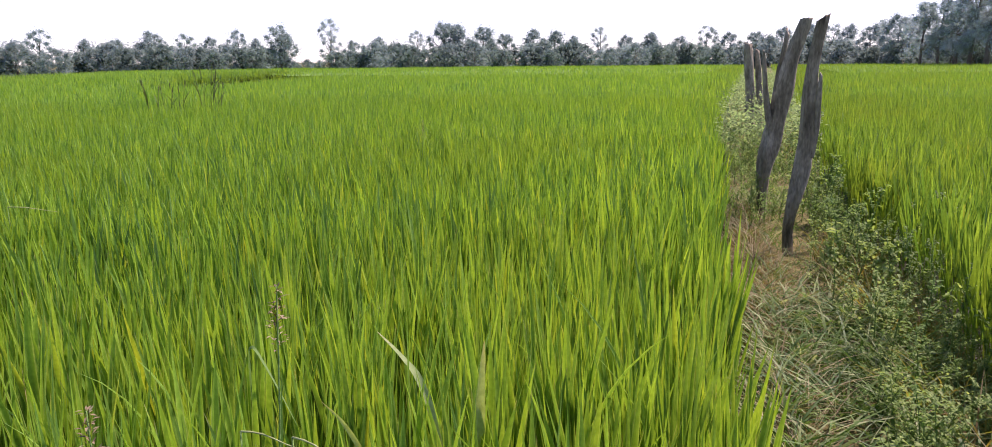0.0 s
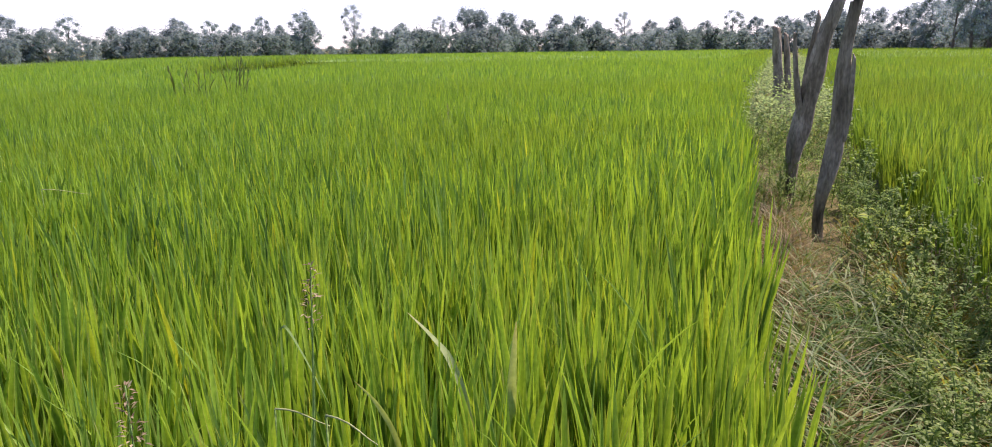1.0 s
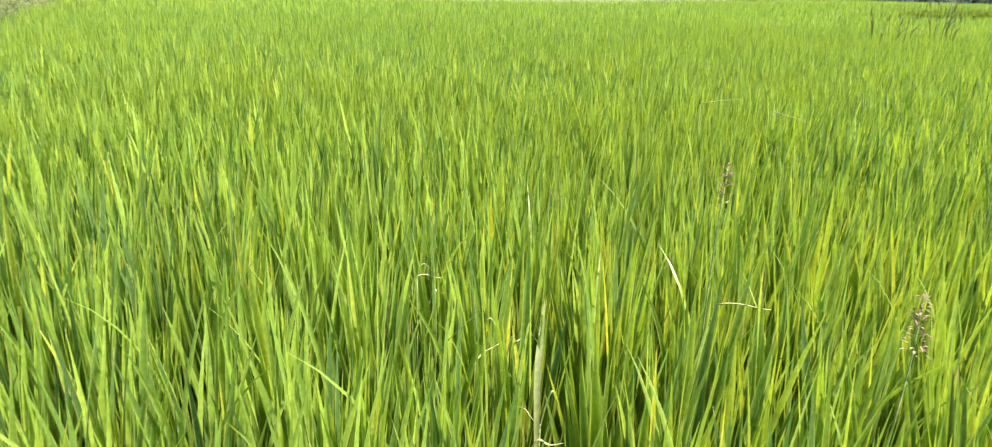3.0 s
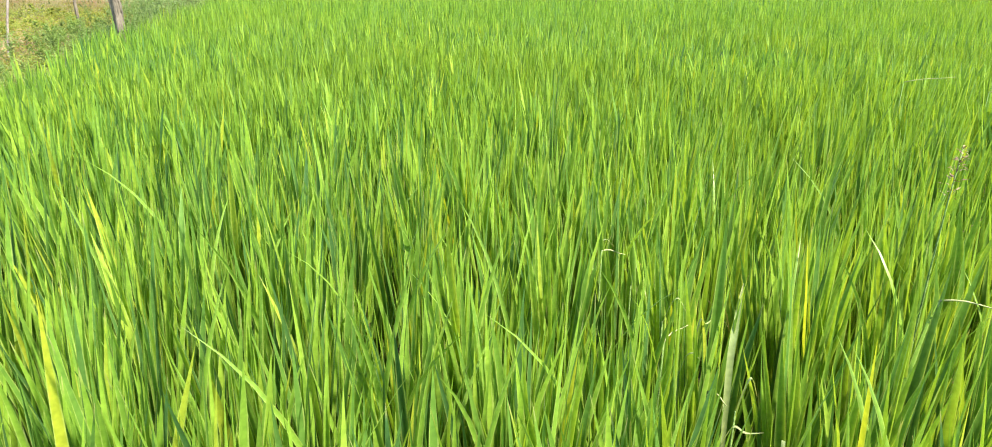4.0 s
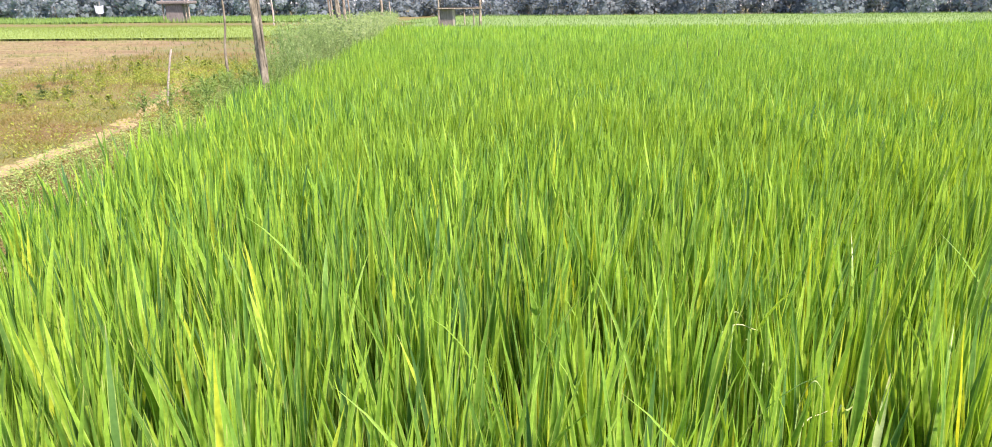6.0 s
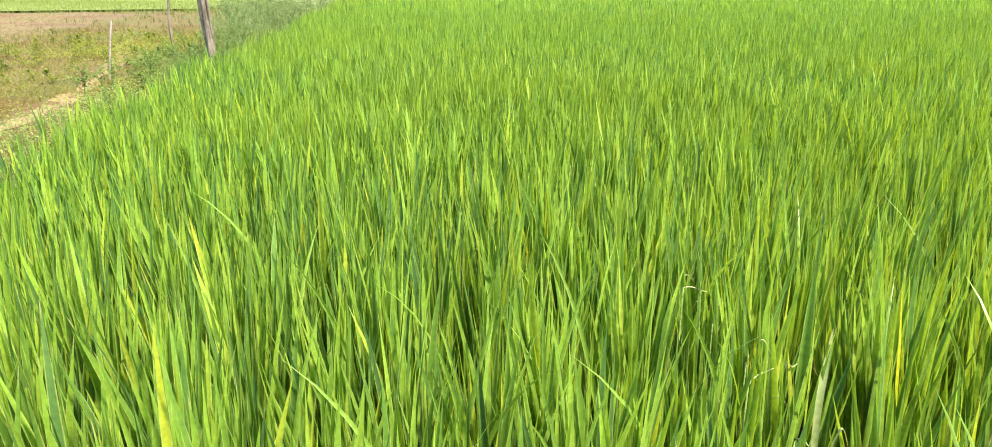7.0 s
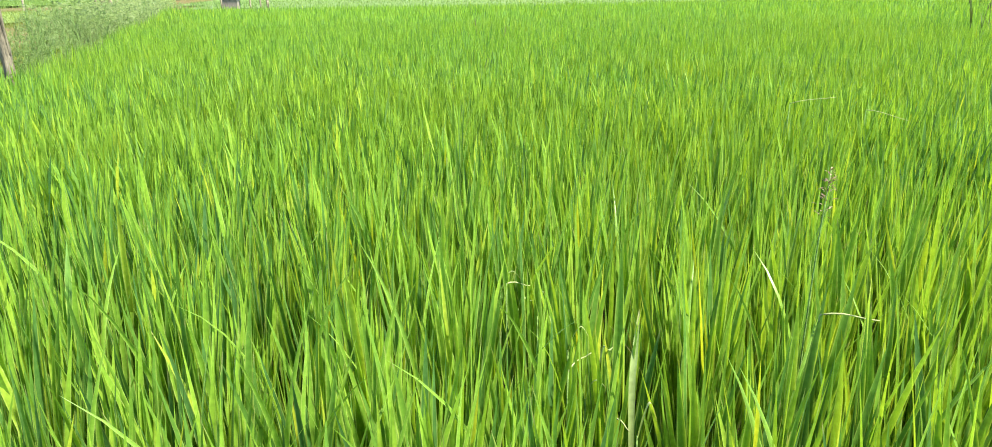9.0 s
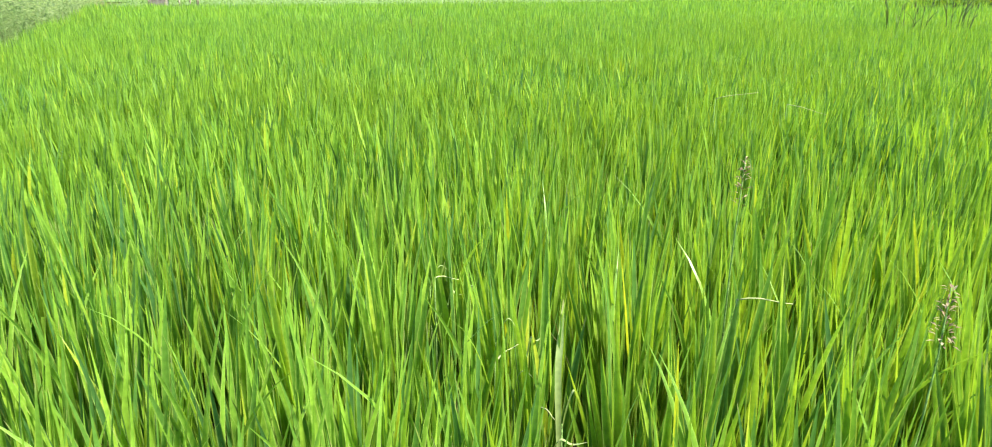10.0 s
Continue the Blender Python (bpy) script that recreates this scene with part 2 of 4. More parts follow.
M_THATCH = rough_material("dark_thatch", [(0.3, (0.11, 0.1, 0.085)), (0.7, (0.22, 0.2, 0.165))], 6, 30, bump=0.8, depth=0.03, stretch=(2, 2, 0.4))
M_CLOTH = rough_material("pale_sheet", [(0.3, (0.7, 0.72, 0.74)), (0.7, (0.82, 0.82, 0.82))], 3, 20, bump=0.2)


# ---- mesh tools ----
def mesh_from(name, verts, quads=None, tris=None, along=None, smooth=False):
    me = bpy.data.meshes.new(name)
    quads = np.zeros((0, 4), int) if quads is None else np.asarray(quads, int)
    tris = np.zeros((0, 3), int) if tris is None else np.asarray(tris, int)
    me.vertices.add(len(verts))
    me.vertices.foreach_set("co", np.asarray(verts, np.float32).ravel())
    me.loops.add(quads.size + tris.size)
    me.loops.foreach_set("vertex_index", np.concatenate([quads.ravel(), tris.ravel()]).astype(np.int32))
    me.polygons.add(len(quads) + len(tris))
    starts = np.concatenate([np.arange(len(quads)) * 4, quads.size + np.arange(len(tris)) * 3])
    me.polygons.foreach_set("loop_start", starts.astype(np.int32))
    if smooth:
        me.polygons.foreach_set("use_smooth", np.ones(len(quads) + len(tris), bool))
    me.update(calc_edges=True)
    if along is not None:
        along = np.asarray(along, np.float32)
        if along.ndim == 2:
            me.attributes.new("edge", "FLOAT", "POINT").data.foreach_set("value", np.ascontiguousarray(along[:, 1]))
            along = np.ascontiguousarray(along[:, 0])
        me.attributes.new("along", "FLOAT", "POINT").data.foreach_set("value", along)
    return me


def blades(base, az, height, width, lean, bend, segs, turn):
    """Grass or rice leaves as tapering strips. base: N x 3; az: the way each leans; lean, bend: parts of the height; turn: the way of its face."""
    n = len(base)
    s = np.linspace(0, 1, segs + 1)
    out = np.stack([np.cos(az), np.sin(az)], 1)
    side = np.stack([np.cos(turn), np.sin(turn), np.zeros(n)], 1)
    off = (lean[:, None] * s + bend[:, None] * s**2.4) * height[:, None]
    z = height[:, None] * (s - 0.45 * np.abs(bend[:, None]) * s**3)
    mid = np.concatenate([base[:, None, :2] + off[..., None] * out[:, None], (base[:, None, 2] + z)[..., None]], -1)
    prof = np.interp(s, [0, 0.3, 0.55, 0.8, 1], [0.62, 1.0, 0.92, 0.55, 0])
    half = 0.5 * width[:, None] * prof
    left = mid - half[..., None] * side[:, None]
    right = mid + half[..., None] * side[:, None]
    k = 2 * segs + 1
    verts = np.empty((n, k, 3))
    verts[:, 0:2 * segs:2], verts[:, 1:2 * segs:2], verts[:, -1] = left[:, :-1], right[:, :-1], mid[:, -1]
    one = np.concatenate([np.repeat(s[:-1], 2), [1.0]])
    first = (np.arange(n) * k)[:, None]
    q = np.concatenate([first + np.array([2 * i, 2 * i + 1, 2 * i + 3, 2 * i + 2]) for i in range(segs - 1)]) if segs > 1 else None
    t = first + np.array([2 * segs - 2, 2 * segs - 1, 2 * segs])
    return verts.reshape(-1, 3), q, t, np.tile(one, n)


def folded_blades(base, az, height, width, lean, bend, segs, turn):
    """The same leaves for close by, folded along the midrib: three points across, two triangles at the tip."""
    n = len(base)
    s = np.linspace(0, 1, segs + 1)
    out = np.stack([np.cos(az), np.sin(az)], 1)
    twist = turn[:, None] + 0.35 * s * np.sin(turn * 9.0)[:, None]
    side = np.stack([np.cos(twist), np.sin(twist), 0 * twist], -1)
    back = np.stack([-np.sin(twist), np.cos(twist), 0 * twist], -1)
    off = (lean[:, None] * s + bend[:, None] * s**2.4) * height[:, None]
    z = height[:, None] * (s - 0.45 * np.abs(bend[:, None]) * s**3)
    mid = np.concatenate([base[:, None, :2] + off[..., None] * out[:, None], (base[:, None, 2] + z)[..., None]], -1)
    prof = np.interp(s, [0, 0.3, 0.5, 0.75, 0.9, 1], [0.7, 1.0, 0.9, 0.56, 0.25, 0])
    half = (0.5 * width[:, None] * prof)[..., None]
    left, right, rib = mid - half * side, mid + half * side, mid + 0.4 * half * back
    k = 3 * segs + 1
    verts = np.empty((n, k, 3))
    verts[:, 0:3 * segs:3], verts[:, 1:3 * segs:3], verts[:, 2:3 * segs:3], verts[:, -1] = left[:, :-1], rib[:, :-1], right[:, :-1], mid[:, -1]
    first = (np.arange(n) * k)[:, None]
    q = np.concatenate([first + np.array([3 * i + j, 3 * i + j + 1, 3 * i + j + 4, 3 * i + j + 3]) for i in range(segs - 1) for j in (0, 1)])
    e = 3 * segs - 3
    t = np.concatenate([first + np.array([e, e + 1, e + 3]), first + np.array([e + 1, e + 2, e + 3])])
    marks = np.stack([np.concatenate([np.repeat(s[:-1], 3), [1.0]]), np.concatenate([np.tile([1.0, 0.0, 1.0], segs), [0.6]])], 1)
    return verts.reshape(-1, 3), q, t, np.tile(marks, (n, 1))


def joined(pieces):
    v, q, t, a, off = [], [], [], [], 0
    for verts, quads, tris, along in pieces:
        v.append(verts)
        if quads is not None:
            q.append(quads + off)
        t.append(tris + off)
        a.append(along if along.ndim == 2 else np.stack([along, 0 * along], 1))
        off += len(verts)
    return np.concatenate(v), (np.concatenate(q) if q else None), np.concatenate(t), np.concatenate(a)


def strip_object(name, pieces, material, parent=None):
    v, q, t, a = joined(pieces)
    me = mesh_from(name, v, q, t, a)
    me.materials.append(material)
    ob = new(name, me)
    ob.parent = parent
    return ob


def part(name, bm, material, parent, label=""):
    me = bpy.data.meshes.new(name)
    bm.to_mesh(me)
    bm.free()
    me.materials.append(material)
    ob = new(name, me)
    ob.parent = parent
    if label:
        ob["label"] = label
    return ob


def part_mesh(name, me, material, parent, label=""):
    me.materials.append(material)
    ob = new(name, me)
    ob.parent = parent
    if label:
        ob["label"] = label
    return ob


def thing(name, at, label, category, group="", turn=0.0):
    ob = new(name)
    ob.matrix_basis = pose(*at, 0, 0, turn)
    ob.empty_display_size = 0.1
    return tagged(ob, label, category, group)


def tube(spine, radii, sides=12, gnarl=0.0, seed=0.0, slant=0.0, groove=0.0):
    """A branch or post along a spine, with bumps, grooves and a slanting broken top. Vertices, quads, tris."""
    spine, radii = np.asarray(spine, float), np.asarray(radii, float)
    n = len(spine)
    fine = max(n, 3)
    verts, quads, tris = [], [], []
    for i in range(fine):
        d = spine[min(i + 1, n - 1)] - spine[max(i - 1, 0)]
        d = d / np.linalg.norm(d)
        u = np.cross(d, (0.3, 1, 0.1))
        u = u / np.linalg.norm(u)
        w = np.cross(d, u)
        for k in range(sides):
            a = 2 * math.pi * k / sides
            r = radii[i]
            if gnarl:
                r *= 1 + gnarl * noise.noise((math.cos(a) * 1.3 + seed, math.sin(a) * 1.3, spine[i][2] * 3.0 + seed))
                r *= 1 - groove * max(0.0, noise.noise((math.cos(a) * 4 + seed, math.sin(a) * 4, spine[i][2] * 0.9))) * 1.6
            p = spine[i] + r * (math.cos(a) * u + math.sin(a) * w)
            if i == fine - 1 and slant:
                p = p + d * slant * (math.cos(a) + 0.5 * noise.noise((a * 3, seed, 1.0)))
            verts.append(p)
    for i in range(fine - 1):
        for k in range(sides):
            j = (k + 1) % sides
            quads.append((i * sides + k, i * sides + j, (i + 1) * sides + j, (i + 1) * sides + k))
    verts.append(spine[0])
    verts.append(spine[-1])
    for k in range(sides):
        j = (k + 1) % sides
        tris.append((len(verts) - 2, j, k))
        tris.append((len(verts) - 1, (fine - 1) * sides + k, (fine - 1) * sides + j))
    return np.array(verts), np.array(quads), np.array(tris)


def refined(points, steps=6):
    """Points on a smooth line through the given ones (x, y, z, radius)."""
    p = np.asarray(points, float)
    t = np.arange(len(p))
    at = np.linspace(0, len(p) - 1, (len(p) - 1) * steps + 1)
    out = np.empty((len(at), p.shape[1]))
    for k, q in enumerate(at):
        i = min(int(q), len(p) - 2)
        f = q - i
        a, b, c, d = p[max(i - 1, 0)], p[i], p[i + 1], p[min(i + 2, len(p) - 1)]
        out[k] = 0.5 * (2 * b + (c - a) * f + (2 * a - 5 * b + 4 * c - d) * f**2 + (3 * b - a - 3 * c + d) * f**3)
    return out


def leaves(at, out, length, width, droop, folded=True):
    """Oval leaves folded on the midrib: at N x 3, out N x 3 (the way each points). Four triangles each, or two for those far off."""
    n = len(at)
    out = out / np.linalg.norm(out, axis=1)[:, None]
    side = np.cross(out, np.tile([0.05, 0.03, 1.0], (n, 1)))
    side = side / np.maximum(np.linalg.norm(side, axis=1), 1e-6)[:, None]
    up = np.cross(side, out)
    down = np.tile([0, 0, 1.0], (n, 1)) * (droop * length)[:, None]
    L, W = length[:, None], width[:, None]
    if not folded:
        v = np.stack([at, at + out * L * 0.45 - side * W * 0.5, at + out * L - down, at + out * L * 0.5 + side * W * 0.5], 1)
        f = (np.arange(n) * 4)[:, None]
        return v.reshape(-1, 3), None, np.concatenate([f + np.array(k) for k in ((0, 2, 1), (0, 3, 2))]), np.tile([0, 0.5, 1.0, 0.5], n)
    v = np.stack([at, at + out * L * 0.45 - side * W * 0.5 + up * W * 0.15, at + out * L * 0.5 - down * 0.25, at + out * L * 0.45 + side * W * 0.5 + up * W * 0.15, at + out * L - down], 1)
    f = (np.arange(n) * 5)[:, None]
    t = np.concatenate([f + np.array(k) for k in ((0, 2, 1), (0, 3, 2), (1, 2, 4), (2, 3, 4))])
    return v.reshape(-1, 3), None, t, np.tile([0, 0.5, 0.5, 0.5, 1.0], n)


def wave(x, y, size, seed=0.0):
    """Smooth ups and downs over the plan, about -1 to 1."""
    k = 2 * math.pi / size
    return (np.sin(k * (0.9 * x + 0.35 * y) + seed) + np.sin(k * (-0.5 * x + 1.1 * y) * 1.37 + 2.1 + seed) + np.sin(k * (1.3 * x - 0.8 * y) * 2.2 + 4.0 + 2 * seed)) / 3


# ---- the plan ----
def east_edge(y):
    return np.interp(y, [-5, 0, 1.57, 2.5, 4.4, 7.3, 13.8, 34, 120], [0.2, 0.13, 0.04, -0.06, -0.2, -0.4, -0.75, -1.1, -2.8])


def bund_right(y):
    return np.interp(y, [-5, 0, 3, 5, 6.5, 12, 110], [1.1, 1.06, 0.97, 0.84, 0.7, 0.64, 0.5])


def south_edge(x):
    return -2.35 + 0.1 * np.clip(x, -20, 0) + 0.125 * np.clip(x + 20, -200, 0)


def far_edge(y):
    return np.interp(y, [-20, -8, 8, 16, 24, 45, 85, 120], [-38, -37, -35, -34.5, -37, -58, -84, -96])


GAP_A, GAP_B = np.array([-22.6, 25.5]), np.array([-28.6, 43.5])


def gap_distance(x, y):
    d = GAP_B - GAP_A
    s = np.clip(((x - GAP_A[0]) * d[0] + (y - GAP_A[1]) * d[1]) / (d @ d), 0, 1)
    return np.hypot(x - GAP_A[0] - s * d[0], y - GAP_A[1] - s * d[1])


def in_west_paddy(x, y):
    return (x < east_edge(y) + 0.05 * wave(x, y, 1.7)) & (y > south_edge(x) + 0.12 * wave(x, y, 2.3, 1.0)) & (x > far_edge(y)) & (y < 118) & (gap_distance(x, y) > 1.05)


def in_east_paddy(x, y):
    return (x > bund_right(y) + 0.05 * wave(x, y, 1.9)) & (y > -6) & (y < 105) & (x < 75)


def plot_rise(x, y):
    """The plot beyond the oblique gap stands higher."""
    d = GAP_B - GAP_A
    across = ((y - GAP_A[1]) * d[0] - (x - GAP_A[0]) * d[1]) / np.hypot(*d)
    along = ((x - GAP_A[0]) * d[0] + (y - GAP_A[1]) * d[1]) / (d @ d)
    return 0.38 * np.clip(across / 0.5, 0, 1) * np.exp(-np.clip(across, 0, None) / 9.0) * np.clip((along + 0.25) / 0.3, 0, 1) * (1 + 0.3 * np.clip(along, 0, 1)) * np.clip((1.05 - along) / 0.06, 0, 1)


def ground_height(x, y):
    d = np.minimum(x - east_edge(y), bund_right(y) - x)
    bund = 0.14 * np.clip(d / 0.2, 0, 1) * (y > -8)
    s = south_edge(x) - y
    bank = 0.1 * np.clip(s / 0.25, 0, 1) * np.clip((2.4 - s) / 0.8, 0, 1) * (x < 2)
    r = np.hypot(x, y)
    return np.maximum(bund, bank) + 0.02 * wave(x, y, 3.0) * np.clip(r / 8, 0, 1) + 0.08 * wave(x, y, 40.0) * np.clip((r - 20) / 60, 0, 1)


# ---- ground ----
rings, spokes = np.geomspace(0.25, 2500, 120), 240
a = np.arange(spokes) * 2 * math.pi / spokes
gx, gy = rings[:, None] * np.cos(a), rings[:, None] * np.sin(a)
gv = np.stack([gx, gy, ground_height(gx, gy)], -1).reshape(-1, 3)
i, j = np.meshgrid(np.arange(len(rings) - 1), np.arange(spokes), indexing="ij")
gq = np.stack([i * spokes + j, (i + 1) * spokes + j, (i + 1) * spokes + (j + 1) % spokes, i * spokes + (j + 1) % spokes], -1).reshape(-1, 4)
gv = np.concatenate([gv, [[0, 0, 0.0]]])
gt = np.array([[len(gv) - 1, k, (k + 1) % spokes] for k in range(spokes)])
ground_mesh = mesh_from("ground", gv, gq, gt, smooth=True)
ground_mesh.materials.append(M_GROUND)
tagged(new("ground", ground_mesh), "dry greenish-brown field earth with low earth banks", "ground", kind="structure")


def sheet(name, u0, u1, nu, v0, v1, nv, place, material, label, category="field"):
    """A patch of the plan as a fine grid; place(u, v) gives x, y, z arrays."""
    u, v = np.meshgrid(np.linspace(u0, u1, nu), np.linspace(v0, v1, nv), indexing="ij")
    x, y, z = place(u, v)
    p = np.stack([x, y, z], -1).reshape(-1, 3)
    i, j = np.meshgrid(np.arange(nu - 1), np.arange(nv - 1), indexing="ij")
    q = np.stack([i * nv + j, (i + 1) * nv + j, (i + 1) * nv + j + 1, i * nv + j + 1], -1).reshape(-1, 4)
    me = mesh_from(name, p, q, smooth=True)
    me.materials.append(material)
    return tagged(new(name, me), label, category, kind="structure")


# trodden path along the bank, with ragged edges and a worn hollow
def path_place(u, v):
    x = -u
    y = np.interp(u, [-2, 3, 7, 8.4, 9.6, 12, 14, 16.6, 18, 26, 40], [-4.4, -4.85, -5.34, -5.46, -5.62, -6.35, -6.95, -7.9, -8.5, -11.6, -17.5])
    w = (0.25 - 0.007 * u) + 0.07 * wave(x, y, 2.3) + 0.1 * wave(x, y, 0.6, 2.0) * (v > 0) + 0.09 * wave(x, y, 0.45, 5.0) * (v < 0)
    return x, y + v * w, ground_height(x, y + v * w) + 0.012 - 0.006 * (np.abs(v) > 0.95)


sheet("path", -2, 18.5, 160, -1, 1, 7, path_place, M_PATH, "narrow trodden path of pale dusty earth", "path")


# ploughed field with furrows
def plough_place(u, v):
    x = -u
    top = np.interp(u, [17, 22, 36.5], [-10.5, -12.0, -15.2])
    y = top - v * 60
    furrow = 0.035 * np.sin(u * 2 * math.pi / 0.55 + 0.6 * wave(x, y, 6.0))
    rim = np.clip(np.minimum((u - 17) / 3.0, (36.5 - u) / 0.6), 0, 1) * np.clip(v * 20, 0, 1)
    return x, y, 0.015 + ground_height(x, y) + rim * (0.05 + furrow + 0.03 * wave(x, y, 0.8)) - 0.03 * (1 - rim)


sheet("ploughed_field", 17, 36.7, 220, 0, 1, 60, plough_place, M_PLOUGH, "bare tan ploughed field with shallow furrows and clods")

# mud under the rice
def floor_place(u, v):
    y = -8 + v * 126
    lo, hi = far_edge(y), east_edge(y)
    x = lo + u * (hi - lo)
    y = np.maximum(y, south_edge(x))
    return x, y, 0.018 + 0.08 * wave(x, y, 40.0) * np.clip((np.hypot(x, y) - 20) / 60, 0, 1)


sheet("paddy_floor", 0, 1, 120, 0, 1, 160, floor_place, M_MUD, "dark wet mud floor between rice stems", "mud")


# ---- rice ----
def scatter(inside, x0, x1, y0, y1, density):
    n = rng.poisson(density * (x1 - x0) * (y1 - y0))
    x, y = rng.uniform(x0, x1, n), rng.uniform(y0, y1, n)
    k = inside(x, y)
    return x[k], y[k]


def sector(x, y, lo, hi):
    """Whether the place lies between two azimuths, counted to the left from +y, seen from the corner of the paddy."""
    az = np.degrees(np.arctan2(-x, y + 0.2))
    return (az > lo) & (az < hi)


def rows_of_hills(inside, x0, x1, y0, y1, density):
    """Hills planted in uneven rows, with a bare streak near the corner where some are missing."""
    step = 1 / math.sqrt(density)
    x, y = np.meshgrid(np.arange(x0, x1, step), np.arange(y0, y1, step), indexing="ij")
    x, y = x.ravel(), y.ravel()
    x, y = x + rng.normal(0, 0.28 * step, len(x)), y + rng.normal(0, 0.28 * step, len(y))
    u = np.clip((x + 1.95) / 0.75, 0, 1)
    bare = np.hypot(x + 1.95 - 0.75 * u, y - 0.1 - 0.18 * u) < 0.085
    k = inside(x, y) & ~bare
    return x[k], y[k]


RINGS = (  # inner and outer reach, leaves per square metre, segments, width, shortest, longest
    (0.0, 3.6, 1400, 3, 0.0235, 0.34, 0.56),
    (3.6, 8.5, 2250, 2, 0.0145, 0.17, 0.31),
    (8.5, 19.0, 820, 1, 0.026, 0.17, 0.3),
    (19.0, 46.0, 125, 1, 0.054, 0.22, 0.34),
    (46.0, 125.0, 26, 1, 0.09, 0.22, 0.32),
)


def rice_leaves(inside, lo, hi, box):
    made = []
    for near, far, density, segs, width, short, long in RINGS:
        def wanted(x, y):
            r = np.hypot(x, y + 0.2)
            return inside(x, y) & (r >= near) & (r < far) & (sector(x, y, lo, hi) | (r < 2.6))
        x0, x1, y0, y1 = max(box[0], -far), min(box[1], far), max(box[2], -far), min(box[3], far)
        if near < 10:
            # transplanted hills: leaves grow out of tufts
            hx, hy = rows_of_hills(wanted, x0, x1, y0, y1, density / 32)
            per = rng.integers(21, 44, len(hx))
            x, y = np.repeat(hx, per), np.repeat(hy, per)
            a0 = rng.uniform(0, 2 * math.pi, len(x))
            u0 = np.sqrt(rng.uniform(0, 1, len(x)))
            r0 = 0.062 * u0
            x, y = x + r0 * np.cos(a0), y + r0 * np.sin(a0)
            lean = 0.02 + (0.2 if near < 3 else 0.3) * rng.uniform(0, 1, len(x)) ** 1.25
            az = a0 + rng.normal(0, 1.2, len(x))
            tall = np.repeat(rng.normal(0, 0.035 if near < 3 else 0.015, len(hx)), per) - 0.07 * u0 ** 2 + 0.03
        else:
            x, y = scatter(wanted, x0, x1, y0, y1, density)
            lean = rng.uniform(0.0, 0.3, len(x))
            az = rng.uniform(0, 2 * math.pi, len(x))
            tall = rng.normal(0, 0.02, len(x))
        n = len(x)
        swell = 0.022 * wave(x, y, 3.1) + 0.03 * wave(x, y, 9.0, 1.5)
        length = rng.uniform(short, long, n)
        tip = 0.745 + swell + tall + plot_rise(x, y) + rng.normal(0, 0.055, n)
        low = rng.uniform(0, 1, n) < 0.5
        tip = np.where(low, tip - rng.uniform(0.04, 0.28, n), tip)
        base = np.stack([x, y, np.maximum(tip - length, 0.03)], 1)
        bend = np.where(rng.uniform(0, 1, n) < (0.015 if near < 3 else 0.0), rng.uniform(0.1, 0.25, n), rng.uniform(0, 0.05, n))
        w = width * rng.uniform(0.5, 1.2, n)
        # a light breeze leans all leaves a little one way
        az, lean = np.arctan2(np.sin(az) * lean + 0.01, np.cos(az) * lean - 0.02), lean + 0.01
        made.append((folded_blades if near < 3 else blades)(base, az, length, w, lean, bend, segs, rng.uniform(0, math.pi, n)))

    # the rest of the crop round the corner, with fewer, broader leaves
    def beside(x, y):
        r = np.hypot(x, y + 0.2)
        return inside(x, y) & (r >= 2.6) & (r < 15) & ~sector(x, y, lo, hi)
    x, y = scatter(beside, max(box[0], -15), min(box[1], 15), max(box[2], -15), min(box[3], 15), 260)
    n = len(x)
    length = rng.uniform(0.45, 0.62, n)
    base = np.stack([x, y, rng.normal(0.72, 0.06, n) - length], 1)
    made.append(blades(base, rng.uniform(0, 6.28, n), length, rng.uniform(0.025, 0.045, n), rng.uniform(0, 0.35, n), np.zeros(n), 1, rng.uniform(0, math.pi, n)))
    return made


def lower_foliage(name, inside, box, parent, material=M_UNDER, lift=0.0, zones=((0.5, 8.0, 20.0), (1.5, 20.0, 50.0), (4.0, 50.0, 160.0))):
    """The dense lower leaves of the crop farther off, as one uneven surface."""
    cells = []
    for step, near, far in zones:
        x, y = np.meshgrid(np.arange(box[0], box[1], step), np.arange(box[2], box[3], step), indexing="ij")
        cx, cy = x + step / 2, y + step / 2
        r = np.hypot(cx, cy + 0.2)
        keep = (r >= near) & (r < far)
        for ox, oy in ((0, 0), (step, 0), (step, step), (0, step)):
            keep &= inside(x + ox, y + oy)
        cells.append((x[keep], y[keep], step, lift + (np.interp(near, [8, 20, 50], [0.4, 0.48, 0.56]) if len(zones) > 1 else 0.56)))
    v, off, q = [], 0, []
    for x, y, step, top in cells:
        n = len(x)
        corner = []
        for ox, oy in ((0, 0), (step, 0), (step, step), (0, step)):
            px, py = x + ox, y + oy
            corner.append(np.stack([px, py, top + plot_rise(px, py) + (0.06 * wave(px, py, 3.1) + 0.04 * wave(px, py, 0.9, 3.0)) * (len(zones) > 1)], 1))
        v.append(np.stack(corner, 1).reshape(-1, 3))
        q.append(off + np.arange(n * 4).reshape(n, 4))
        off += n * 4
    me = mesh_from(name, np.concatenate(v), np.concatenate(q))
    me.materials.append(material)
    ob = new(name, me)
    ob.parent = parent
    return ob


WEST_BOX, EAST_BOX = (-92.0, 1.0, -11.0, 118.0), (0.4, 70.0, -6.0, 105.0)
rice_west = tagged(strip_object("rice_field", rice_leaves(in_west_paddy, -12, 136, WEST_BOX), M_RICE), "dense bright green young rice growing in a wet paddy", "rice field", kind="stuff")
